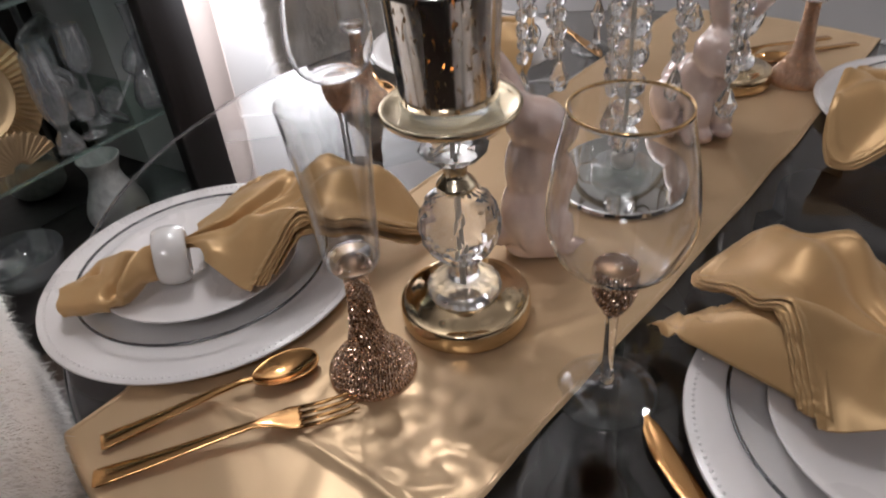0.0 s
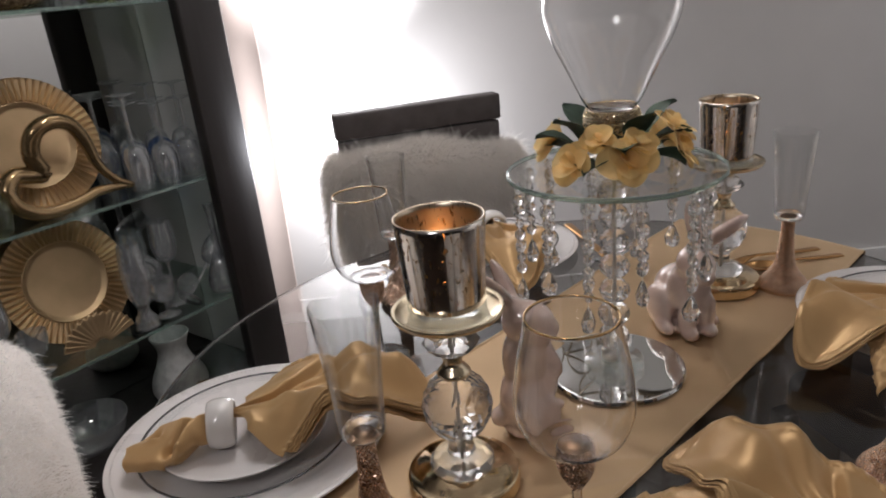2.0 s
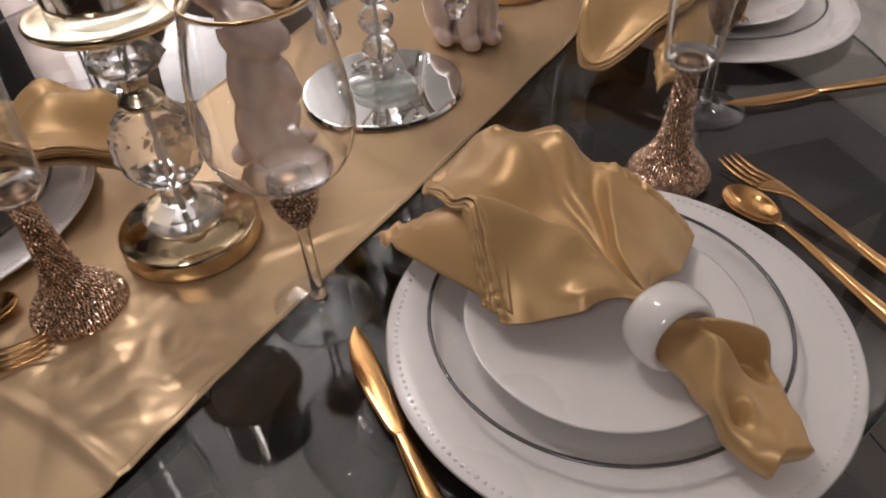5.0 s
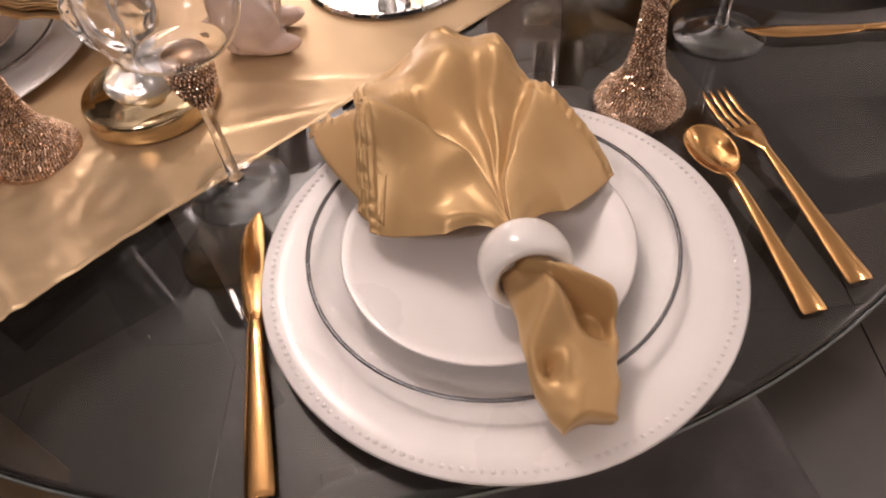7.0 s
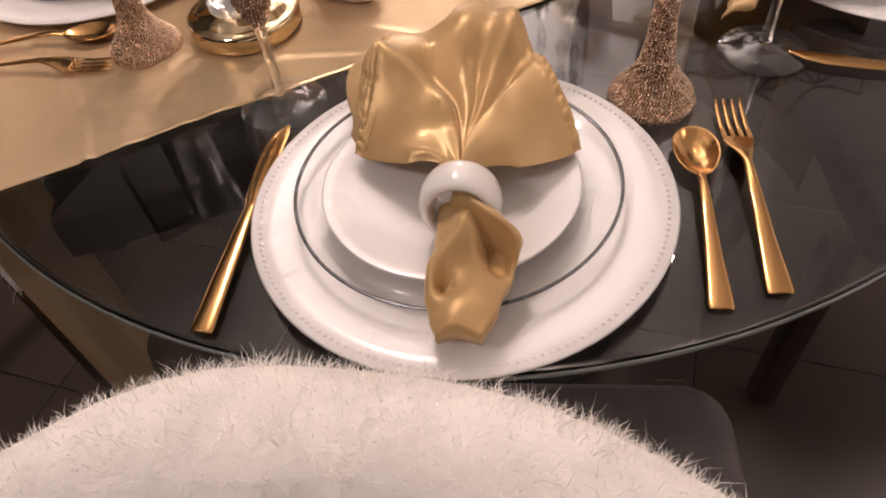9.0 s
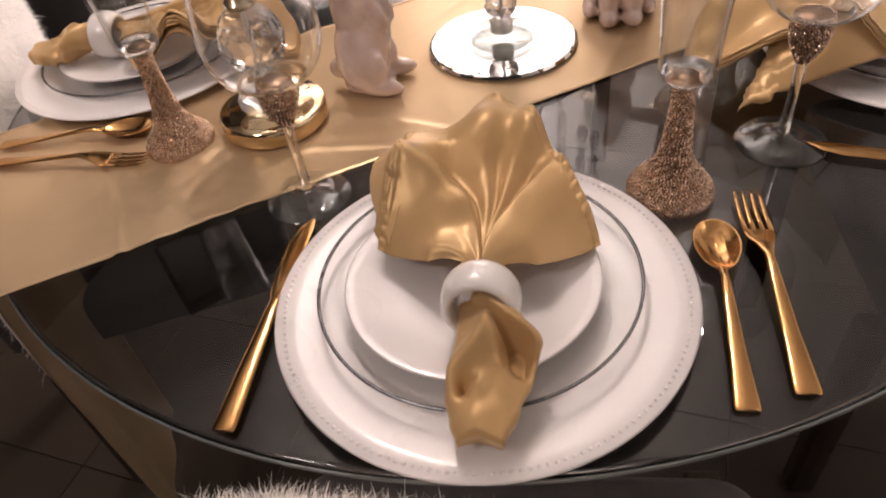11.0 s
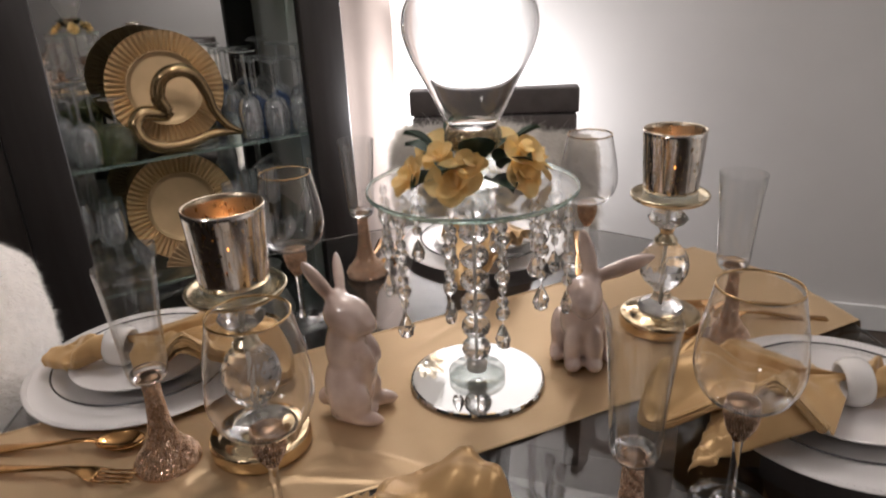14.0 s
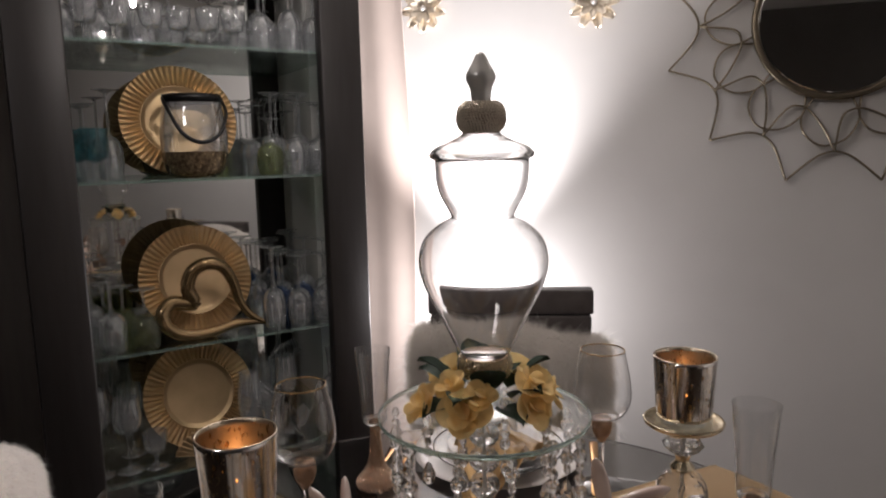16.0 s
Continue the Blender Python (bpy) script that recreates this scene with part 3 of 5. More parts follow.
    for i in range(m + 1):
        u = i / m
        xl, xr = interp(left, u), interp(right, u)
        a, b = [], []
        for k in range(n + 1):
            w = k / n
            x = xl + (xr - xl) * w
            y = -0.004 - 0.106 * u - 0.004 * max(0, u - 0.7) * math.cos(w * 5.0 + 1.0) * 2
            edge = math.sqrt(max(0.0, 1 - (2 * w - 1) ** 2))
            arch = edge * (0.016 - 0.009 * u) + 0.004 * edge * math.sin(u * 8)
            z = 0.046 + 0.009 * step(u / 0.35) - 0.020 * u + arch * (0.6 + 0.4 * step(u / 0.3))
            d, q = side_of(0.30, 0.02, 0.98, 0.46, w, u)
            inside = step(q * 5 + 0.6) * step((1.15 - q) * 4)
            z += 0.013 * step(d / 0.035 + 0.5) * inside * math.exp(-max(0.0, d) * 3)
            pocket = math.exp(-((d + 0.11) / 0.085) ** 2) * math.exp(-((q - 0.68) / 0.26) ** 2)
            z -= 0.032 * pocket
            d2, q2 = side_of(0.55, 0.20, -0.02, 0.64, w, u)
            z += 0.011 * math.exp(-(d2 / (0.10 if d2 < 0 else 0.16)) ** 2) * step(q2 * 4 + 0.3) * step((1.1 - q2) * 4)
            z -= 0.012 * math.exp(-((w - 0.22) / 0.09) ** 2 - ((u - 0.66) / 0.07) ** 2)
            z += 0.005 * math.exp(-((w - 0.42) / 0.10) ** 2 - ((u - 0.68) / 0.08) ** 2)
            z += 0.003 * math.sin(w * 9 + u * 5) * max(0, u - 0.6)
            floor_z = 0.034 if u < 0.60 else 0.026
            z = max(z, floor_z + 0.004)
            a.append(bm.verts.new((x, y, z)))
            b.append(bm.verts.new((x, y + 0.002, max(floor_z, z - 0.006 - 0.022 * edge))) if 0 < k < n else a[-1])
        upper.append(a)
        lower.append(b)
    for rows, flip in ((upper, False), (lower, True)):
        for a, b in zip(rows, rows[1:]):
            for k in range(n):
                vs = [a[k], a[k + 1], b[k + 1], b[k]]
                bm.faces.new(vs[::-1] if flip else vs)
    for k in range(n):
        vs = [upper[-1][k], upper[-1][k + 1], lower[-1][k + 1], lower[-1][k]]
        vs = [v for q, v in enumerate(vs) if v not in vs[:q]]
        if len(vs) > 2:
            bm.faces.new(vs)
    part("gathered_tail", bm, SATIN, t)
    return t


def napkin_ring():
    t = thing("napkin_ring", label="glossy white ceramic napkin ring round a gold napkin", category="napkin ring", group="napkin rings")
    outer = [(0.0225 + 0.0065 * math.cos(q), 0.0155 * math.sin(q)) for q in [math.pi * (k / 24 - 0.5) for k in range(25)]]
    inner = [(0.0200, 0.0145), (0.0195, 0.0), (0.0200, -0.0145)]
    part("ring_body", lathe(outer + inner, 64, closed=True), CERAMIC, t)
    t.scale = (1.06, 1.06, 1.06)
    return t


def blade(sections, name, parent, material=None, seg=14):
    """A bar along y whose sections are (y, x, half width, z middle, half thickness)."""
    bm = bmesh.new()
    rings = []
    for y, x, w, z, h in sections:
        rings.append([bm.verts.new((x + w * math.cos(2 * math.pi * k / seg), y, z + h * math.sin(2 * math.pi * k / seg))) for k in range(seg)])
    for a, b in zip(rings, rings[1:]):
        for k in range(seg):
            bm.faces.new((a[k], a[(k + 1) % seg], b[(k + 1) % seg], b[k]))
    bm.faces.new(rings[0])
    bm.faces.new(rings[-1])
    return part(name, bm, material or COPPERGOLD, parent)


def smooth_sections(keys, n):
    return [tuple(v) for v in resample(keys, n)]


def resample(keys, n):
    out = []
    segs = len(keys) - 1
    for i in range(n):
        t = i / (n - 1) * segs
        k = min(int(t), segs - 1)
        u = t - k
        u = u * u * (3 - 2 * u) * 0.5 + u * 0.5
        out.append([a + (b - a) * u for a, b in zip(keys[k], keys[k + 1])])
    return out


def table_spoon():
    t = thing("table_spoon", label="copper gold spoon lying on the table", category="spoon", group="spoons")
    blade(smooth_sections([(-0.098, 0, 0.0085, 0.003, 0.0014), (-0.095, 0, 0.0095, 0.003, 0.0018), (-0.05, 0, 0.0065, 0.006, 0.002), (0.0, 0, 0.0045, 0.011, 0.0022), (0.022, 0, 0.0035, 0.012, 0.0022), (0.034, 0, 0.0042, 0.010, 0.002)], 24), "handle", t)
    bm = bmesh.new()
    rows = []
    for i in range(17):
        q = i / 16
        row = []
        for k in range(24):
            a = 2 * math.pi * k / 24
            w = 0.0195 * (1 + 0.12 * math.sin(a))
            x, y = w * math.cos(a) * q, 0.062 + 0.031 * math.sin(a) * q
            row.append(bm.verts.new((x, y, 0.002 + 0.0085 * q ** 2.2)))
        rows.append(row)
    bm.faces.new(rows[1])
    for v in rows[0]:
        bm.verts.remove(v)
    for a, b in zip(rows[1:], rows[2:]):
        for k in range(24):
            bm.faces.new((a[k], a[(k + 1) % 24], b[(k + 1) % 24], b[k]))
    ob = part("bowl", bm, COPPERGOLD, t)
    m = ob.modifiers.new("thickness", "SOLIDIFY")
    m.thickness, m.offset = 0.0015, 0
    return t


def table_fork():
    t = thing("table_fork", label="copper gold four-tined fork lying on the table", category="fork", group="forks")
    blade(smooth_sections([(-0.098, 0, 0.0085, 0.003, 0.0014), (-0.095, 0, 0.0095, 0.003, 0.0018), (-0.05, 0, 0.0065, 0.006, 0.002), (0.0, 0, 0.0045, 0.011, 0.0022), (0.02, 0, 0.0036, 0.0125, 0.0022), (0.034, 0, 0.008, 0.011, 0.0016), (0.045, 0, 0.0122, 0.008, 0.0012), (0.054, 0, 0.0125, 0.006, 0.001)], 30), "handle", t)
    for k in range(4):
        x = -0.0102 + 0.0068 * k
        blade([(0.052, x, 0.0023, 0.0065, 0.0011), (0.07, x, 0.0021, 0.0045, 0.0011), (0.088, x, 0.0019, 0.006, 0.001), (0.098, x * 0.97, 0.0010, 0.0085, 0.0006)], "tine", t, seg=8)
    t.scale = (1.04, 1.10, 1)
    return t


def table_knife():
    t = thing("table_knife", label="copper gold dinner knife lying beside the plate", category="knife", group="knives")
    blade(smooth_sections([(-0.118, 0, 0.0088, 0.004, 0.0022), (-0.114, 0, 0.0098, 0.004, 0.0028), (-0.06, 0, 0.0085, 0.0048, 0.003), (0.0, 0, 0.0062, 0.005, 0.003), (0.012, 0, 0.0050, 0.005, 0.0026)], 20), "handle", t)
    blade(smooth_sections([(0.010, 0, 0.0050, 0.005, 0.0024), (0.018, -0.0005, 0.0072, 0.005, 0.0014), (0.05, -0.001, 0.0095, 0.005, 0.0011), (0.085, -0.0005, 0.0100, 0.005, 0.001), (0.105, 0.002, 0.0075, 0.005, 0.0008), (0.118, 0.005, 0.0015, 0.005, 0.0005)], 28), "blade", t)
    return t


def champagne_flute():
    t = thing("champagne_flute", label="clear champagne flute on a rose gold rhinestone base", category="champagne flute", group="champagne flutes")
    base = [(0.0375, 0.003), (0.0385, 0.008), (0.034, 0.017), (0.024, 0.029), (0.0165, 0.043), (0.0125, 0.062), (0.0102, 0.085), (0.0092, 0.105), (0.0095, 0.122)]
    part("base_core", lathe([(0, 0)] + [(r - 0.0008, z) for r, z in curve_profile(base, 30)] + [(0, 0.122)], 32, cap=False), ROSECORE, t)
    v, f = beads(stone_rows(base, 0.00155, 70, 1.95), 0.00150)
    raw("rhinestone_cover", v, f, ROSE, t, "rows of small rose gold rhinestones", smooth=False)
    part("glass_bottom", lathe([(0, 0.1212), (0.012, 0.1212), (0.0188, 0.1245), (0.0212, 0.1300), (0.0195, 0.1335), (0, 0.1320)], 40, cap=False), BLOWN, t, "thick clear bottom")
    outer = curve_profile([(0.010, 0.120), (0.0185, 0.1225), (0.0228, 0.130), (0.0238, 0.142), (0.0250, 0.165), (0.0266, 0.19), (0.0294, 0.225), (0.0330, 0.266)], 40)
    part("glass_bowl", lathe([(0, 0.120)] + wall_profile(outer, 0.0011, 0.1208), 56, cap=False), BOWLGLASS, t)
    return t


def wine_goblet():
    t = thing("wine_goblet", label="clear balloon wine goblet with a gold rim and rhinestone knop", category="wine goblet", group="wine goblets")
    part("foot", lathe([(0, 0.0), (0.0425, 0.0), (0.0432, 0.0012), (0.0425, 0.0024), (0.025, 0.0042), (0.010, 0.0075), (0.0066, 0.011), (0, 0.011)], 48, cap=False), STEMGLASS, t, "clear glass foot")
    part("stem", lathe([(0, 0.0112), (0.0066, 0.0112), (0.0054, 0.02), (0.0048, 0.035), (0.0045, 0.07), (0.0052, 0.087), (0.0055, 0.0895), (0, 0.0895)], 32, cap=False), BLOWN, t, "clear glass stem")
    knop = [(0.0055, 0.090), (0.0095, 0.097), (0.0142, 0.106), (0.0168, 0.117), (0.0172, 0.126), (0.0160, 0.133)]
    part("knop_core", lathe([(0, 0.089)] + [(r - 0.0008, z) for r, z in curve_profile(knop, 14)] + [(0, 0.133)], 28, cap=False), ROSECORE, t)
    v, f = beads(stone_rows(knop, 0.0016, 17, 1.95), 0.00148)
    raw("rhinestone_cover", v, f, ROSE, t, "rose gold rhinestone knop", smooth=False)
    outer = curve_profile([(0.012, 0.1335), (0.030, 0.1375), (0.044, 0.150), (0.0515, 0.170), (0.0520, 0.190), (0.0480, 0.220), (0.0425, 0.246), (0.0395, 0.262)], 40)
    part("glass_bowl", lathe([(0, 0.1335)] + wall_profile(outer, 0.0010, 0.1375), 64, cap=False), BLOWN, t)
    part("gold_rim", lathe([(0.0384, 0.2612), (0.0398, 0.2612), (0.0396, 0.2630), (0.0385, 0.2630)], 64, closed=True), GOLD, t, "thin gold rim")
    return t


# y towards the table's middle; flute, goblet and cutlery differ a little from place to place
MAKERS = [("charger", charger_plate), ("clear", clear_plate), ("salad", salad_plate), ("napkin", satin_napkin), ("ring", napkin_ring), ("knife", table_knife), ("spoon", table_spoon), ("fork", table_fork), ("flute", champagne_flute), ("goblet", wine_goblet)]
PLACES = {
    58: dict(flute=(0.1676, 0.181), goblet=(-0.1865, 0.193), turn=0),
    -32: dict(flute=(0.1995, 0.1305), goblet=(-0.163, 0.195), turn=4),
    148: dict(flute=(0.119, 0.120), goblet=(-0.2376, 0.2085), turn=-3),
    238: dict(flute=(0.229, 0.137), goblet=(-0.189, 0.108), turn=2),
}
first = {}
for deg, spec in PLACES.items():
    base = setting(deg)
    turn = spec["turn"]
    where = {
        "charger": pose(-0.0024, 0.049, 0), "clear": pose(-0.0057, 0.0577, 0.0085), "salad": pose(-0.0099, 0.0520, 0.0135),
        "napkin": pose(0.001, 0.006, 0, 0, 0, turn), "ring": pose(0.002, 0.003, 0.0530, 90 - 8, 0, turn - 4),
        "knife": pose(-0.1835, 0.0368, 0.0005, 0, 0, -3), "spoon": pose(0.1918, 0.0405, 0, 0, 0, -3), "fork": pose(0.2320, 0.0640, 0, 0, 0, -1),
        "flute": pose(*spec["flute"], 0, 0, 0, deg), "goblet": pose(*spec["goblet"], 0),
    }
    if deg == -32:
        where["charger"], where["clear"], where["salad"] = pose(-0.0135, -0.0014, 0), pose(-0.0125, -0.001, 0.0085), pose(-0.0125, -0.005, 0.0135)
        where["napkin"], where["ring"] = pose(0.003, -0.031, 0, 0, 0, turn), pose(0.0074, -0.0273, 0.0525, 84, 0, turn - 4)
        where["spoon"] = pose(0.1812, -0.0060, 0.004, 0, 0, 6)
        where["fork"] = pose(0.2318, 0.0, 0.004, 0, 0, -2)
    if deg == 148:
        where["knife"] = pose(-0.284, 0.075, 0.0005, 0, 0, -16)
        where["charger"], where["clear"], where["salad"] = pose(-0.060, 0.020, 0), pose(-0.060, 0.022, 0.0085), pose(-0.060, 0.020, 0.0135)
        where["napkin"], where["ring"] = pose(-0.072, 0.016, 0, 0, 0, 2), pose(-0.071, 0.020, 0.0525, 84, 0, 0)
    if deg == 238:
        where["charger"], where["clear"], where["salad"] = pose(0.008, -0.010, 0), pose(0.008, -0.008, 0.0085), pose(0.008, -0.010, 0.0135)
        where["napkin"], where["ring"] = pose(0.0, -0.034, 0, 0, 0, turn), pose(0.0, -0.030, 0.0525, 84, 0, turn - 2)
    for key, maker in MAKERS:
        if key not in first:
            first[key] = maker()
            first[key].matrix_world = base @ where[key] @ Matrix.Diagonal((*first[key].scale, 1))
        elif key == "napkin" and deg in (-32, 238):
            if "other napkin" not in first:
                first["other napkin"] = satin_napkin(-1, False)
                first["other napkin"].matrix_world = base @ where[key]
            else:
                copy_thing(first["other napkin"], base @ where[key])
        else:
            copy_thing(first[key], base @ where[key])


# ---- candle holders ----
def candle_holder(place, label):
    t = thing("candle_holder", place, label, "candle holder", "candle holders")
    part("base_disc", lathe([(0, 0), (0.0595, 0), (0.062, 0.0015), (0.0625, 0.005), (0.0625, 0.0180), (0.0612, 0.0210), (0.059, 0.0220), (0.050, 0.0220), (0.048, 0.0260), (0, 0.0260)], 72, cap=False), BRASS, t, "polished gold disc")
    part("crystal_foot", lathe([(0, 0.0262), (0.030, 0.0262), (0.0355, 0.030), (0.0355, 0.036), (0.031, 0.040), (0.016, 0.047), (0.013, 0.058), (0.0155, 0.0655), (0, 0.0655)], 16, cap=False), CRYSTAL, t, smooth=False)
    part("crystal_ball", lathe([(0, 0.066), (0.013, 0.0665), (0.022, 0.0705), (0.030, 0.079), (0.0358, 0.0905), (0.0385, 0.104), (0.0358, 0.1175), (0.030, 0.129), (0.022, 0.1365), (0.013, 0.1405), (0, 0.141)], 16, cap=False, twist=0.5), CRYSTAL, t, smooth=False)
    part("rod", lathe([(0, 0.03), (0.0022, 0.03), (0.0022, 0.2), (0, 0.2)], 10, cap=False), SILVER, t)
    part("collar", lathe(curve_profile([(0.0165, 0.1412), (0.018, 0.145), (0.0145, 0.150), (0.010, 0.156), (0.0115, 0.163), (0.013, 0.166)], 22), 28), CHAMPAGNE, t)
    part("crystal_bead", lathe([(0, 0.1665), (0.014, 0.167), (0.024, 0.173), (0.0305, 0.181), (0.024, 0.189), (0.014, 0.195), (0, 0.1955)], 10, cap=False, twist=0.5), CRYSTAL, t, smooth=False)
    part("drip_dish", lathe([(0, 0.1958), (0.012, 0.1958), (0.020, 0.203), (0.040, 0.208), (0.052, 0.211), (0.0565, 0.2145), (0.058, 0.2185), (0.0565, 0.2205), (0.053, 0.2175), (0.044, 0.2145), (0, 0.2135)], 64, cap=False), CHAMPAGNE, t, "champagne gold dish with a rolled rim")
    part("cup_base", lathe([(0, 0.2142), (0.0375, 0.2142), (0.0398, 0.2165), (0.0400, 0.2245), (0.0385, 0.2262), (0, 0.2262)], 56, cap=False), CLEARRIM, t, "thick clear glass bottom")
    cup = curve_profile([(0.0385, 0.2268), (0.0395, 0.230), (0.0418, 0.265), (0.0450, 0.316)], 26)
    part("votive_cup", lathe([(0, 0.2266)] + cup + [(0.0432, 0.316)] + [(0.0425, 0.3158)] + [(0, 0.3158)][:0], 64, cap=False), MERCURY, t, "mirrored mercury glass cup with worn flecks")
    part("cup_lining", lathe([(r - 0.0022, z) for r, z in cup] + [(0.0445, 0.3168), (0.0450, 0.3160)], 64, cap=False), COPPERIN, t, "copper gold lining")
    part("tealight", lathe([(0, 0.2275), (0.0185, 0.2275), (0.0185, 0.240), (0, 0.240)], 28, cap=False), WAX, t, "white tealight")
    part("flame", lathe(curve_profile([(0.0001, 0.240), (0.0055, 0.248), (0.0045, 0.264), (0.0001, 0.284)], 10), 10), FLAME, t, "small orange flame")
    return t


candle_holder(pose(-0.304, 0.002, TOP + 0.0035, 0, 0, 11), "crystal candle holder on a gold disc with mercury glass cup")
candle_holder(pose(0.330, -0.012, TOP + 0.0035, 0, 0, 40), "crystal candle holder on a gold disc beside the rabbit")


# ---- cake stand with crystal strands ----
def facet_ball(r, seg=10, rings=6):
    prof = [(r * math.sin(math.pi * i / rings), -r * math.cos(math.pi * i / rings)) for i in range(rings + 1)]
    return lathe(prof, seg, cap=False, twist=0.5)


def cake_stand():
    t = thing("cake_stand", pose(0.000, -0.007, TOP + 0.004, 0, 0, 8), "glass cake stand with hanging crystal strands on a mirror base", "cake stand")
    part("mirror_base", lathe([(0, 0), (0.094, 0), (0.0955, 0.002), (0.0935, 0.0055), (0.091, 0.006), (0, 0.006)], 96, cap=False), MIRROR, t, "round bevelled mirror", smooth=False)
    part("glass_foot", lathe([(0, 0.0065), (0.0385, 0.0065), (0.0395, 0.008), (0.0395, 0.016), (0.0385, 0.0175), (0, 0.0175)], 64, cap=False), CLEARRIM, t, "thick clear glass disc")
    part("stem_cap", lathe([(0, 0.018), (0.014, 0.018), (0.014, 0.030), (0.008, 0.034), (0, 0.034)], 24, cap=False), SILVER, t, "silver cap")
    part("stem_rod", lathe([(0, 0.03), (0.002, 0.03), (0.002, 0.27), (0, 0.27)], 10, cap=False), SILVER, t)
    ball = None
    for k in range(7):
        z = 0.0515 + 0.0345 * k
        if ball is None:
            one = part("crystal_ball", facet_ball(0.0205, 12, 8), CRYSTAL, t, smooth=False)
            ball = one.data
        else:
            one = new("crystal_ball", ball)
            one.parent = t
        one.location, one.rotation_euler, one.scale = (0, 0, z), (0, 0, k * 0.7), (1, 1, 0.83)
    part("top_plate", lathe([(0, 0.283), (0.131, 0.283), (0.1335, 0.285), (0.1335, 0.289), (0.131, 0.291), (0, 0.291)], 96, cap=False), PLATEGLASS, t, "round clear glass plate", smooth=False)
    part("plate_edge", lathe([(0.1330, 0.2835), (0.1345, 0.285), (0.1345, 0.289), (0.1330, 0.2905)], 96, closed=True), EDGEGLASS, t, "green-tinted polished edge")
    bead = drop = None
    for k in range(12):
        a = 2 * math.pi * (k + 0.3) / 12
        r = 0.122 if k % 2 == 0 else 0.113
        n = 8 if k % 2 == 0 else 6
        strand = thing("crystal_strand")
        strand.parent = t
        strand.location = (r * math.cos(a), r * math.sin(a), 0.283)
        part("wire", lathe([(0.0004, -0.0155 * n - 0.012), (0.0004, 0.0)], 6), SILVER, strand)
        for q in range(n):
            big = 1.0 if (q + k) % 3 else 1.3
            if bead is None:
                one = part("octagon_bead", facet_ball(0.0076, 8, 6), CRYSTAL, strand, smooth=False)
                bead = one.data
            else:
                one = new("octagon_bead", bead)
                one.parent = strand
            one.location, one.scale = (0, 0, -0.008 - 0.0155 * q), (big, big * 0.7, big)
            one.rotation_euler = (0, 0, q * 1.1 + k)
        if drop is None:
            one = part("teardrop", lathe([(0, 0.0), (0.0045, -0.005), (0.0112, -0.021), (0.0085, -0.031), (0, -0.036)], 8, cap=False, twist=0.5), CRYSTAL, strand, smooth=False)
            drop = one.data
        else:
            one = new("teardrop", drop)
            one.parent = strand
        one.location, one.rotation_euler, one.scale = (0, 0, -0.0155 * n - 0.006), (0, 0, k), (1, 0.7, 1)
    return t


cake_stand()
STAND = TOP + 0.004 + 0.291


def apothecary_jar():
    t = thing("apothecary_jar", pose(0.006, -0.001, STAND + 0.0005) @ Matrix.Diagonal((0.925, 0.925, 0.963, 1)), "tall clear glass lidded jar with bead bands and silver finial", "jar")
    z = lambda v: v - 0.289
    part("foot", lathe([(0, 0), (0.045, 0), (0.0455, 0.003), (0.040, 0.006), (0.022, 0.014), (0.020, 0.030), (0.030, 0.045), (0, 0.045)], 56, cap=False), CLEARRIM, t)
    band = [(0.033, z(0.336)), (0.0365, z(0.342)), (0.037, z(0.352)), (0.034, z(0.360))]
    part("lower_band_core", lathe([(0, band[0][1])] + band + [(0, band[-1][1])], 40, cap=False), ROSECORE, t)
    v, f = beads(stone_rows(band, 0.0019, 9), 0.0019)
    raw("lower_bead_band", v, f, CHAMPAGNE, t, "band of gold beads", smooth=False)
    outer = curve_profile([(0.030, z(0.361)), (0.040, z(0.375)), (0.060, z(0.415)), (0.080, z(0.455)), (0.0875, z(0.487)), (0.080, z(0.516)), (0.060, z(0.535)), (0.042, z(0.545))], 44)
    upper = curve_profile([(0.042, z(0.545)), (0.046, z(0.554)), (0.056, z(0.572)), (0.0615, z(0.592)), (0.0625, z(0.617))], 22)
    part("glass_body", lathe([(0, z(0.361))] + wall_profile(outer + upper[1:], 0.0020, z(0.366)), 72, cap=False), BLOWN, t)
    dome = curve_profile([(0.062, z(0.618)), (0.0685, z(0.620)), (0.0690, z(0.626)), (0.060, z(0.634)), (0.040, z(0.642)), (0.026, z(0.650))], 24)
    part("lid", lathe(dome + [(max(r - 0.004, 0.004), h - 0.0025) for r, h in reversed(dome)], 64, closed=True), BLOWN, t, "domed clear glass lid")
    top = [(0.024, z(0.652)), (0.030, z(0.660)), (0.0315, z(0.671)), (0.029, z(0.682)), (0.022, z(0.688))]
    part("upper_band_core", lathe([(0, top[0][1])] + top + [(0, top[-1][1])], 36, cap=False), ROSECORE, t)
    v, f = beads(stone_rows(top, 0.0021, 14), 0.0021)
    raw("upper_bead_band", v, f, PALEGOLD, t, "knob of gold beads", smooth=False)
    part("finial", lathe(curve_profile([(0.0125, z(0.686)), (0.0130, z(0.695)), (0.0145, z(0.706)), (0.0190, z(0.716)), (0.0185, z(0.724)), (0.0120, z(0.735)), (0.0085, z(0.742)), (0.005, z(0.748)), (0.0002, z(0.750))], 34), 40), SILVER, t, "polished silver finial")
    return t


apothecary_jar()


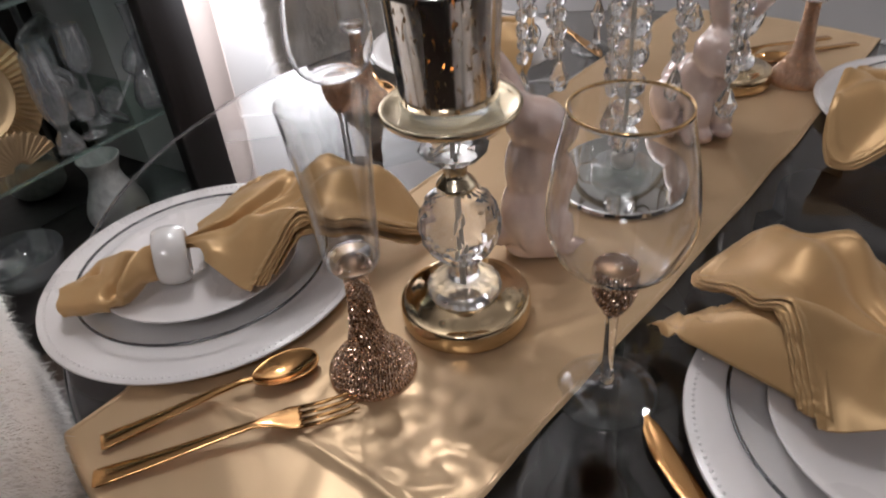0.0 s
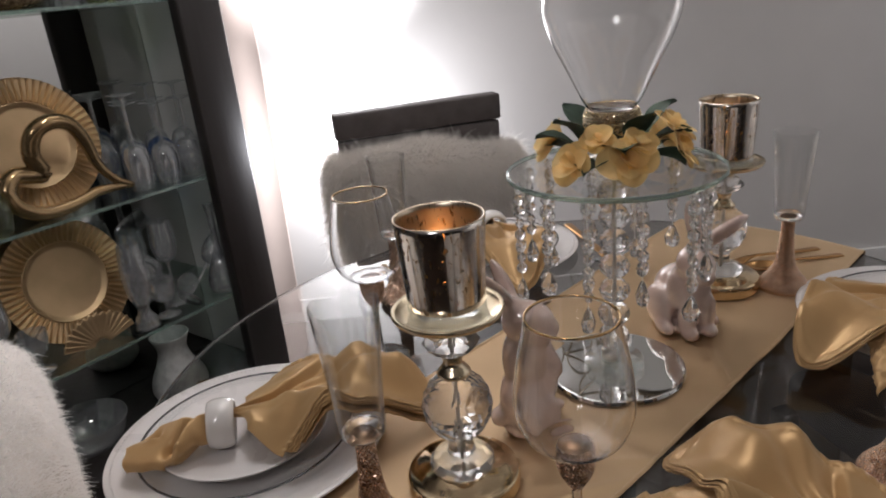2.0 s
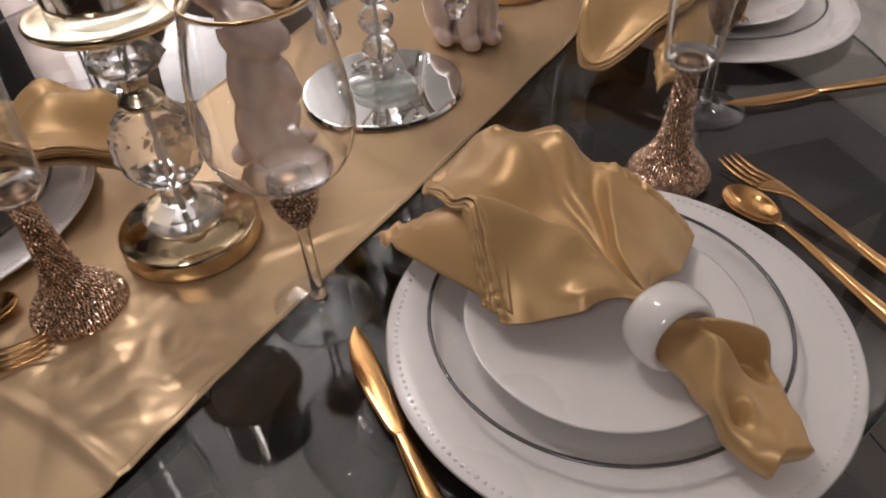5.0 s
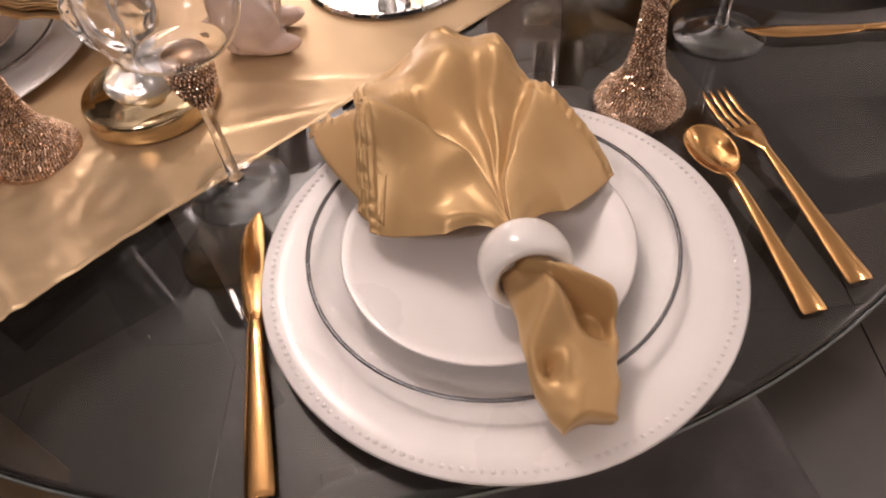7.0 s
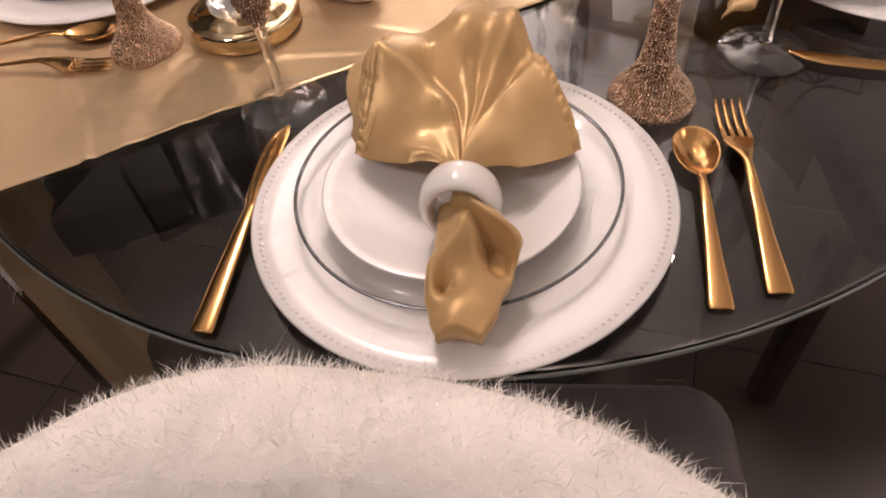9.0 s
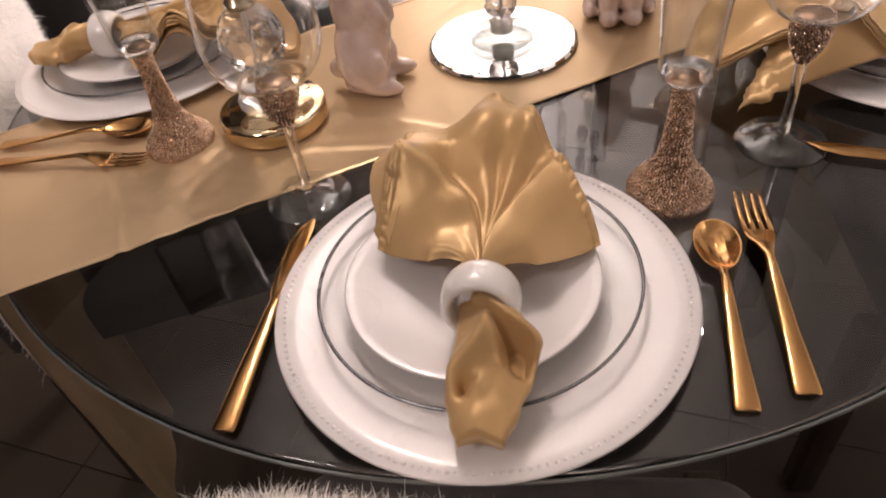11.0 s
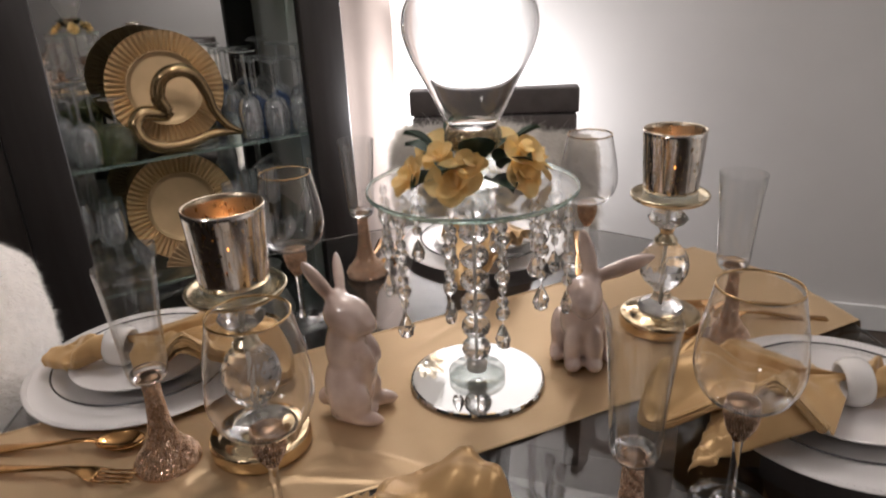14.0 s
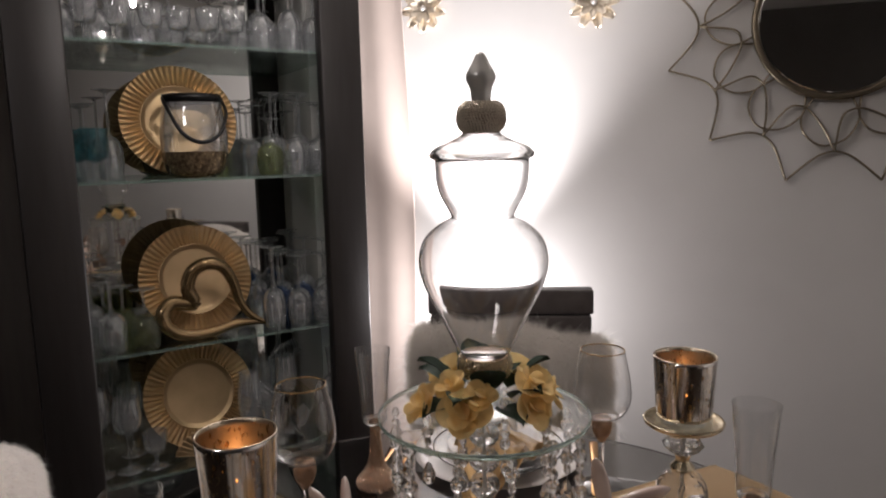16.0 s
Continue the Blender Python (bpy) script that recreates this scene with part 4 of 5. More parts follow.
def petal_fn(length, width, cup, curl, seed):
    def fn(u, v):
        s = v * 2 - 1
        w = width * math.sin(math.pi * min(0.12 + 0.80 * u, 1.0)) ** 0.6
        x = s * w
        y = length * u
        z = cup * length * (u ** 1.6) + 0.35 * w * s * s - curl * length * max(0, u - 0.65) ** 2 * 6
        n = noise.noise(Vector((u * 3 + seed, v * 3, seed * 2.1))) * 0.05 * length * u
        return (x, y + n * 0.4, z + n)
    return fn


def silk_flowers():
    t = thing("flower_ring", pose(0.006, -0.001, STAND + 0.001), "yellow silk blooms with dark green leaves round the jar's foot", "artificial flowers")
    rnd = random.Random(4)
    blooms = [(178, 0.082, 0.018, 0.66, 55), (224, 0.076, 0.018, 0.74, 52), (238, 0.070, 0.036, 0.55, 30), (286, 0.080, 0.020, 0.70, 62), (298, 0.070, 0.044, 0.68, 40), (196, 0.056, 0.040, 0.50, 35), (30, 0.080, 0.020, 0.75, 60), (100, 0.080, 0.020, 0.75, 60), (336, 0.078, 0.022, 0.70, 58)]
    shapes = []
    for cup, curl, seed in ((0.60, 0.25, 1.0), (0.85, 0.2, 2.3), (0.6, 0.45, 5.1)):
        def round_petal(u, v, cup=cup, curl=curl, seed=seed):
            a = 2 * math.pi * v
            x, y = 0.024 * u * math.cos(a) * (1 + 0.10 * math.sin(2 * a + seed)), 0.024 * u * math.sin(a)
            z = cup * 22 * (x * x + y * y * 0.7) - curl * 0.010 * max(0.0, y / 0.024) ** 2 + 0.0018 * noise.noise(Vector((x * 60, y * 60, seed)))
            return (x, y + 0.021, z + 0.0010 * u * math.sin(3 * a + seed))
        b = sheet(round_petal, 7, 22)
        bmesh.ops.remove_doubles(b, verts=b.verts, dist=0.00005)
        shapes.append(b)
    meshes = []
    for b in shapes:
        me = bpy.data.meshes.new("petal")
        b.to_mesh(me)
        b.free()
        me.polygons.foreach_set("use_smooth", [True] * len(me.polygons))
        me.materials.append(PETAL)
        meshes.append(me)
    for deg, r, h, size, tip in blooms:
        a = radians(deg)
        bloom = thing("bloom")
        bloom.parent = t
        bloom.matrix_local = Matrix.Translation((r * math.cos(a), r * math.sin(a), h)) @ Matrix.Rotation(a + math.pi / 2, 4, "Z") @ Matrix.Rotation(radians(tip), 4, "X") @ Matrix.Scale(size * 0.97, 4)
        for ring, (n, tilt, which, sc) in enumerate(((4, 6, 0, 1.05), (3, 30, 2, 0.95), (2, 58, 1, 0.66))):
            for k in range(n):
                one = new("petal", meshes[which])
                one.parent = bloom
                one.matrix_local = Matrix.Rotation(2 * math.pi * (k + 0.37 * ring) / n + rnd.uniform(-0.2, 0.2), 4, "Z") @ Matrix.Rotation(radians(tilt + rnd.uniform(-8, 8)), 4, "X") @ Matrix.Scale(sc * rnd.uniform(0.88, 1.12), 4)
    leaf_me = None
    for k in range(13):
        a = radians(18 + k * 360 / 13 + rnd.uniform(-9, 9))
        if leaf_me is None:
            one = part("leaf", sheet(lambda u, v: ((v * 2 - 1) * 0.022 * math.sin(math.pi * min(0.10 + 0.90 * u, 1)) ** 0.9, 0.052 * u, 0.008 * math.sin(u * 3) + 0.006 * abs(v * 2 - 1)), 10, 6), LEAF, t)
            leaf_me = one.data
        else:
            one = new("leaf", leaf_me)
            one.parent = t
        r = 0.046
        one.matrix_local = Matrix.Translation((r * math.cos(a), r * math.sin(a), 0.012 + 0.010 * (k % 3))) @ Matrix.Rotation(a - math.pi / 2, 4, "Z") @ Matrix.Rotation(radians((-6, 14, 40)[k % 3] + rnd.uniform(-8, 8)), 4, "X")
    return t


silk_flowers()


# ---- ceramic rabbits ----
def rabbit(place, blobs, label):
    bm = bmesh.new()
    for (x, y, z), (rx, ry, rz), turn in blobs:
        m = Matrix.Translation((x, y, z)) @ Euler([radians(a) for a in turn]).to_matrix().to_4x4() @ Matrix.Diagonal((rx, ry, rz, 1))
        bmesh.ops.create_uvsphere(bm, u_segments=24, v_segments=14, radius=1.0, matrix=m)
    ob = finish("rabbit_figurine", bm, RABBIT)
    r = ob.modifiers.new("merge", "REMESH")
    r.mode, r.voxel_size, r.use_smooth_shade = "VOXEL", 0.0026, True
    s = ob.modifiers.new("soft", "SMOOTH")
    s.factor, s.iterations = 0.6, 9
    ob.matrix_world = place
    return tagged(ob, label, "figurine", "ceramic rabbits")


UPRIGHT = [
    ((-0.003, 0, 0.048), (0.033, 0.032, 0.050), (0, 4, 0)), ((-0.002, 0, 0.100), (0.028, 0.026, 0.046), (0, 2, 0)), ((0.004, 0, 0.146), (0.033, 0.025, 0.027), (0, 20, 0)),
    ((0.026, 0, 0.136), (0.015, 0.015, 0.015), (0, 0, 0)), ((0.012, 0.013, 0.136), (0.017, 0.012, 0.016), (0, 0, 0)), ((0.012, -0.013, 0.136), (0.017, 0.012, 0.016), (0, 0, 0)),
    ((0.004, 0.023, 0.034), (0.029, 0.013, 0.032), (0, 0, 0)), ((0.004, -0.023, 0.034), (0.029, 0.013, 0.032), (0, 0, 0)),
    ((0.022, 0.026, 0.010), (0.032, 0.012, 0.0115), (0, 0, 8)), ((0.018, -0.022, 0.010), (0.032, 0.012, 0.0115), (0, 0, -4)),
    ((0.026, 0.012, 0.098), (0.011, 0.009, 0.024), (0, -24, 0)), ((0.026, -0.012, 0.098), (0.011, 0.009, 0.024), (0, -24, 0)), ((0.014, 0, 0.070), (0.022, 0.024, 0.036), (0, 0, 0)),
    ((-0.031, 0.003, 0.188), (0.036, 0.0075, 0.0115), (0, 44, -17)), ((-0.015, 0.031, 0.186), (0.035, 0.0075, 0.0125), (0, 43, -66)), ((-0.008, 0.004, 0.163), (0.018, 0.019, 0.014), (0, 40, 0)),
    ((-0.036, 0, 0.024), (0.013, 0.013, 0.013), (0, 0, 0)), ((0, 0, 0.006), (0.034, 0.030, 0.007), (0, 0, 0)),
]
CROUCH = [
    ((-0.022, 0.008, 0.046), (0.046, 0.038, 0.046), (0, -8, 0)), ((0.014, 0, 0.070), (0.032, 0.032, 0.042), (0, 0, 0)), ((0.030, 0, 0.112), (0.032, 0.026, 0.027), (0, 16, 0)),
    ((0.052, 0, 0.102), (0.016, 0.015, 0.015), (0, 0, 0)), ((-0.016, 0.034, 0.034), (0.034, 0.014, 0.034), (0, 0, 0)), ((-0.016, -0.030, 0.034), (0.034, 0.014, 0.034), (0, 0, 0)),
    ((0.006, 0.036, 0.011), (0.028, 0.012, 0.012), (0, 0, 8)), ((0.006, -0.034, 0.011), (0.028, 0.012, 0.012), (0, 0, -8)),
    ((0.036, 0.016, 0.034), (0.015, 0.014, 0.036), (0, 6, 0)), ((0.036, -0.014, 0.034), (0.015, 0.014, 0.036), (0, 6, 0)), ((0.044, 0.016, 0.010), (0.017, 0.013, 0.011), (0, 0, 0)), ((0.044, -0.014, 0.010), (0.017, 0.013, 0.011), (0, 0, 0)),
    ((0.018, 0.004, 0.168), (0.040, 0.0085, 0.013), (0, 76, 60)), ((0.018, 0.052, 0.150), (0.048, 0.0085, 0.0125), (0, -20, 96)), ((0.018, 0.010, 0.132), (0.016, 0.016, 0.014), (0, 0, 0)),
    ((-0.066, 0.006, 0.034), (0.014, 0.014, 0.014), (0, 0, 0)), ((-0.005, 0, 0.006), (0.048, 0.034, 0.008), (0, 0, 0)),
]
rabbit(pose(-0.180, 0.004, TOP + 0.004, 0, 0, -38), UPRIGHT, "upright glazed pinkish ceramic rabbit with laid-back ears")
rabbit(pose(0.165, -0.025, TOP + 0.004, 0, 0, -122), CROUCH, "crouching glazed pinkish ceramic rabbit beside the cake stand")


# ---- chairs with fur throws ----
def rounded_slab(lo, hi, corner, soft=0.012, seg=8):
    """An upholstered cushion: a block with rounded upright corners and softened edges."""
    (x0, y0, z0), (x1, y1, z1) = lo, hi
    bm = bmesh.new()
    rings = []
    for z, inset in ((z0, soft), (z0 + soft, 0.0), (z1 - soft, 0.0), (z1 - soft * 0.3, soft * 0.3), (z1, soft)):
        ring = []
        for cx, cy, a0 in ((x1 - corner, y1 - corner, 0), (x0 + corner, y1 - corner, 90), (x0 + corner, y0 + corner, 180), (x1 - corner, y0 + corner, 270)):
            for k in range(seg + 1):
                a = radians(a0 + 90 * k / seg)
                ring.append(bm.verts.new((cx + (corner - inset) * math.cos(a), cy + (corner - inset) * math.sin(a), z)))
        rings.append(ring)
    for a, b in zip(rings, rings[1:]):
        for k in range(len(a)):
            j = (k + 1) % len(a)
            bm.faces.new((a[k], a[j], b[j], b[k]))
    bm.faces.new(rings[0])
    bm.faces.new(rings[-1])
    return bm


def dining_chair(place, label, high=1.0):
    """y points to the table; the origin is on the floor under the middle of the back."""
    t = thing("dining_chair", place, label, "chair", "dining chairs")
    part("seat", rounded_slab((-0.25, 0.026, 0.40), (0.25, 0.405, 0.475), 0.05), CHAIRMAT, t)
    part("backrest", slab((-0.235, -0.03, 0.42), (0.235, 0.022, high - 0.075), 0.008), CHAIRMAT, t)
    part("top_rail", slab((-0.24, -0.034, high - 0.072), (0.24, 0.024, high), 0.006), CHAIRMAT, t, "flat dark top panel")
    for x in (-0.205, 0.205):
        for y in (0.0, 0.42):
            part("leg", slab((x - 0.02, y - 0.02, 0.0), (x + 0.02, y + 0.02, 0.42), 0.004), LEGWOOD, t, "reddish brown wooden leg")
    return t


def fur_throw(place, top, strands, label, wide=0.275, drop=0.42, long=0.016, dip=0.055, thick=1.0, bow=0.0, steep=3.2, lean=0.0):
    """A shaggy pelt hung over the front and sides of a chair back: a soft body and many fine tufts."""
    rnd = random.Random(int(strands + top * 100))
    t = thing("fur_throw", place, label, "fur throw", "fur throws")

    def body(u, v):
        a = math.pi * (u - 0.5) * 1.06
        hump = 0.5 + 0.5 * math.cos(a * 1.6)
        zt = top - dip * (1 - hump) - 0.010 * math.sin(u * 9) + lean * math.sin(a)
        ease = 1 - (1 - min(v * steep, 1)) ** 2
        x = wide * math.sin(a) * (0.90 + 0.10 * ease)
        y = 0.030 + (0.012 + 0.060 * ease) * max(math.cos(a), 0.0) ** 0.6 - 0.02 * (1 - ease) - bow * x * x
        z = zt - 0.05 * (1 - math.sqrt(max(0, 1 - (1 - ease) ** 2))) - drop * v ** 1.2
        w = 0.006 * noise.noise(Vector((u * 8, v * 8, top)))
        return Vector((x, y + w, z + w))

    nu, nv = 40, 30
    ob = part("pelt", sheet(lambda u, v: body(u, v), nu, nv), FURBASE, t)
    add_thickness(ob, 0.014)
    verts, faces = [], []
    for _ in range(strands):
        u, v = rnd.random(), rnd.random() ** 1.5
        p = body(u, v)
        du = body(min(u + 0.01, 1), v) - body(max(u - 0.01, 0), v)
        dv = body(u, min(v + 0.01, 1)) - body(u, max(v - 0.01, 0))
        n = du.cross(dv)
        n = n.normalized() if n.length > 1e-9 else Vector((0, 1, 0))
        if n.y < -0.2 or (n.z < -0.3):
            n = -n
        if v < 0.06:
            n = (n + Vector((0, 0, 1.2))).normalized()
        swirl = noise.noise_vector(Vector((u * 7, v * 5, 3.1 + top))) * 0.8
        size = long * (rnd.uniform(0.3, 0.7) if rnd.random() < 0.96 else rnd.uniform(0.7, 1.1))
        d = (n * 0.55 + Vector((rnd.uniform(-.7, .7), rnd.uniform(-.5, .5), rnd.uniform(-.7, .3))) + swirl * 0.7).normalized()
        mid = p + n * 0.004 + d * size * 0.55
        tip = mid + (d + Vector((rnd.uniform(-.3, .3), rnd.uniform(-.3, .3), -0.55))).normalized() * size * 0.5
        side = d.cross(Vector((rnd.uniform(-1, 1), rnd.uniform(-1, 1), rnd.uniform(-1, 1)))).normalized() * rnd.uniform(0.00014, 0.00030) * thick
        k = len(verts)
        verts += [p + side, p - side, mid + side * 0.7, mid - side * 0.7, tip]
        faces += [(k, k + 1, k + 3, k + 2), (k + 2, k + 3, k + 4)]
    pile = raw("fur_coat", [tuple(v) for v in verts], faces, FURMAT, t, "long cream fur")
    tagged(pile, kind="stuff")
    return t


def chair_pose(deg, r, side=0.0, turn=0.0):
    """A chair whose back stands r from the middle of the table, facing it."""
    a = radians(deg)
    return pose(r * math.cos(a), r * math.sin(a), 0, 0, 0, deg + 90 + turn) @ pose(side, 0, 0)


for deg, r, side, top, strands, words in (
        (-122, 0.855, 0.02, 0.965, 170000, "pulled up close"), (148, 0.815, 0.03, 0.955, 60000, "beside the display cabinet"),
        (-32, 0.90, 0.0, 0.93, 14000, "at the far end of the runner"), (58.3, 1.152, 0.0, 0.872, 90000, "by the bright wall")):
    m = chair_pose(deg, r, side, {148: 22, 58.3: 1.0}.get(deg, 0))
    dining_chair(m, "dark taupe upholstered dining chair " + words, 0.970 if deg == 58.3 else 0.93)
    fur_throw(m @ (pose(-0.045, 0.030, 0, 0, 0, -2) if deg == -122 else pose(0, 0, 0)), top, strands, "shaggy cream faux fur throw over a dining chair back", *((0.272, 0.42, 0.075, 0.016, 4.0, 0.0, 3.2, 0.020) if deg == 58.3 else (0.285, 0.42, 0.026, 0.12, 2.2) if deg == 148 else (0.275, 0.42, 0.016, 0.055, 1.0, 1.5 if deg == -122 else 0.0, 8.0 if deg == -122 else 3.2)))


# ---- curtain, wall mirror and wall flowers (room frame: x out to the wall, y along it) ----
def curtain():
    def fn(u, v):
        y = 0.845 + 0.36 * u
        fold = math.sin(u * 15 + 0.5 * math.sin(v * 3)) * 0.005 + math.sin(u * 6 + 1) * 0.006
        sway = 0.006 * math.sin(v * 9 + u * 4)
        return (1.745 + fold * (0.6 + 0.4 * v), y + sway - 0.015 * math.sin(v * 5) * (1 - u), 0.06 + 2.40 * v)
    ob = finish("curtain", sheet(fn, 90, 40), CURTAIN)
    ob.matrix_world = ROOM
    add_thickness(ob, 0.002)
    return tagged(ob, "cream satin curtain hanging in folds beside the cabinet", "curtain")


curtain()


def wall_mirror():
    t = thing("wall_mirror", ROOM @ pose(1.786, -0.655, 1.772, 0, -90, 0) @ Matrix.Scale(0.90, 4), "round wall mirror in a looped champagne metal star frame", "mirror")
    # local x runs down the wall, local y along it, z into the room
    part("mirror_glass", lathe([(0, 0.004), (0.272, 0.004), (0.272, 0.010), (0.262, 0.013), (0, 0.013)], 96, cap=False), MIRROR, t, "round mirror glass", smooth=False)
    part("mirror_ring", lathe([(0.272, 0.0), (0.292, 0.0), (0.292, 0.018), (0.286, 0.024), (0.279, 0.018), (0.272, 0.024)], 96, closed=True), WIRE, t, "double champagne ring")

    def polar(r, deg, z=0.012):
        a = radians(deg)
        return (r * math.cos(a), r * math.sin(a), z)
    for k in range(12):
        a = k * 30 + 15
        part("star_arc", tube([polar(0.60, a), polar(0.535, a + 4.5), polar(0.49, a + 9.5), polar(0.475, a + 15), polar(0.49, a + 20.5), polar(0.535, a + 25.5), polar(0.60, a + 30)], 0.0062, 6, 22, flat=(0.7, 1.5)), WIRE, t)
        part("inner_arc", tube([polar(0.475, a + 15, 0.016), polar(0.40, a + 10, 0.016), polar(0.345, a + 2, 0.016), polar(0.33, a - 5, 0.016), polar(0.355, a - 12, 0.016), polar(0.475, a - 15, 0.016)], 0.0060, 6, 22, flat=(0.7, 1.5)), WIRE, t)
        part("loop", tube([polar(0.292, a + 25, 0.009), polar(0.36, a + 27, 0.009), polar(0.43, a + 20, 0.009), polar(0.455, a + 10, 0.009), polar(0.42, a + 1, 0.009), polar(0.36, a - 3, 0.009), polar(0.292, a, 0.009)], 0.0058, 6, 24, flat=(0.7, 1.5)), WIRE, t)
    return t


wall_mirror()


def wall_flower(y, z, turn):
    t = thing("wall_flower", ROOM @ pose(1.794, y, z, 0, -90, 0) @ pose(0, 0, 0, 0, 0, turn) @ Matrix.Scale(0.88, 4), "gold metal petal flower ornament with a pearl heart", "wall ornament", "wall flowers")
    for ring, (n, size, lift, tilt) in enumerate(((9, 0.105, 0.006, 8), (8, 0.074, 0.014, 22))):
        for k in range(n):
            one = part("petal", sheet(petal_fn(size, size * 0.24, 0.12, 0.1, ring + 1.0), 8, 6), PALEGOLD, t)
            one.matrix_local = Matrix.Translation((0, 0, lift)) @ Matrix.Rotation(2 * math.pi * (k + 0.5 * ring) / n, 4, "Z") @ Matrix.Rotation(radians(tilt), 4, "X")
            add_thickness(one, 0.0012)
    part("pearl", facet_ball(0.014, 20, 12), CERAMIC, t, "white pearl heart").location = (0, 0, 0.026)
    return t


wall_flower(0.776, 1.922, 5)
wall_flower(0.124, 1.885, 22)


# ---- display cabinet (its x along the front, y to the back) ----
CAB = pose(-0.159, 1.396, 0, 0, 0, 7.5)
SHELVES = (0.415, 0.805, 1.310, 1.700)
cab = thing("display_cabinet", CAB, "tall dark wood display cabinet with mirrored back and glass shelves", "cabinet")
part("side_post", slab((0.357, 0.0, 0.0), (0.497, 0.045, 2.14), 0.006), DARKWOOD, cab)
part("side_post", slab((-0.497, 0.0, 0.0), (-0.357, 0.045, 2.14), 0.006), DARKWOOD, cab)
part("side_panel", slab((0.470, 0.045, 0.0), (0.495, 0.42, 2.14)), DARKWOOD, cab, smooth=False)
part("side_panel", slab((-0.495, 0.045, 0.0), (-0.470, 0.42, 2.14)), DARKWOOD, cab, smooth=False)
part("top_board", slab((-0.51, -0.01, 2.14), (0.51, 0.43, 2.19), 0.006), DARKWOOD, cab)
part("base_board", slab((-0.497, 0.0, 0.0), (0.497, 0.42, 0.10), 0.004), DARKWOOD, cab)
part("back_board", slab((-0.495, 0.40, 0.10), (0.495, 0.42, 2.14)), DARKWOOD, cab, smooth=False)
part("back_mirror", slab((-0.468, 0.392, 0.105), (0.468, 0.397, 2.135)), DIMMEDMIRROR, cab, "mirror lining the back", smooth=False)
for x in (-0.4695, 0.4665):
    part("side_lining", slab((x, 0.048, 0.105), (x + 0.003, 0.390, 2.135)), LINING, cab, "light grey lining of the side", smooth=False)
for z in SHELVES:
    s = part("glass_shelf", slab((-0.464, 0.05, z - 0.008), (0.464, 0.388, z), 0.0015), SHELFGLASS, cab, "clear glass shelf", smooth=False)
    part("shelf_edge", slab((-0.464, 0.047, z - 0.0085), (0.464, 0.0498, z + 0.0005)), EDGEGLASS, s, "green polished glass edge", smooth=False)


def in_cabinet(x, y, z, rx=0, ry=0, rz=0):
    return CAB @ pose(x, y, z, rx, ry, rz)


def gold_charger():
    """A ribbed gold charger standing on its edge; its own axis is z."""
    t = thing("gold_charger", label="brushed gold charger plate with ribbed rim, leaning on the cabinet back", category="plate", group="gold chargers")
    seg = 120
    well = [(0.0, 0.0), (0.09, 0.0), (0.098, 0.002), (0.106, 0.010), (0.1085, 0.0105), (0.1085, 0.0080), (0.10, -0.002), (0.0, -0.003)]
    part("center_well", lathe(well, seg, cap=False), GOLDPLATE, t)
    prof = [(0.1088, 0.0105), (0.112, 0.012), (0.160, 0.017), (0.165, 0.019), (0.166, 0.0165), (0.112, 0.009), (0.1088, 0.0082)]
    bm = bmesh.new()
    rings = []
    for r, z in prof:
        rib = 0.0030 if 0.110 < r < 0.1655 else 0.0
        rings.append([bm.verts.new((r * math.cos(2 * math.pi * k / seg), r * math.sin(2 * math.pi * k / seg), z + rib * (1 if k % 2 else -1))) for k in range(seg)])
    for a, b in zip(rings, rings[1:] + rings[:1]):
        for k in range(seg):
            j = (k + 1) % seg
            bm.faces.new((a[k], a[j], b[j], b[k]))
    part("ribbed_rim", bm, GOLDPLATE, t, "ribbed gold rim", smooth=False)
    return t


g = gold_charger()
lean = lambda x, y, z: in_cabinet(x, y, z + 0.176 * math.sin(radians(76)) + 0.003, 76, 0, 0)
g.matrix_world = lean(-0.027, 0.217, SHELVES[1]) @ Matrix.Scale(1.06, 4)
copy_thing(g, lean(-0.043, 0.217, SHELVES[2]))
copy_thing(g, lean(-0.040, 0.23, SHELVES[0]))


def open_heart():
    t = thing("heart_sculpture", in_cabinet(0.016, 0.105, SHELVES[1] + 0.014, 0, 0, -4), "glossy bronze open heart sculpture on the glass shelf", "sculpture")
    k = 0.00170
    pts = [(470, 583), (444, 566), (424, 536), (414, 500), (396, 468), (368, 458), (342, 470), (332, 500), (342, 530), (326, 530), (302, 526), (286, 544), (294, 570), (326, 588), (372, 588), (410, 580), (444, 580), (470, 584)]
    path = [((x - 385) * k, 0.012 * math.sin(i * 0.9), (590 - y) * k) for i, (x, y) in enumerate(pts)]
    part("loop", tube(path, lambda s: 0.006 + 0.017 * math.sin(math.pi * s) ** 0.7, 14, 90), BRONZE, t)
    return t


open_heart()


def stemware(name, label, glass, profile, thick, floor_z, foot=0.033, stem=0.0035, group="stemware"):
    """A glass on a foot; profile gives the bowl from its bottom up."""
    t = thing(name, label=label, category="glass", group=group)
    z0 = profile[0][1]
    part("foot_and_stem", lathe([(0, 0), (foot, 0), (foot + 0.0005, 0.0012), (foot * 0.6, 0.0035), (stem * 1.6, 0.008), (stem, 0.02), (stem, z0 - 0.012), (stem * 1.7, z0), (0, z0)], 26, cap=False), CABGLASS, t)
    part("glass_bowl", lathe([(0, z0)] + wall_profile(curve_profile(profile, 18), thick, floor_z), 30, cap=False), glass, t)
    return t


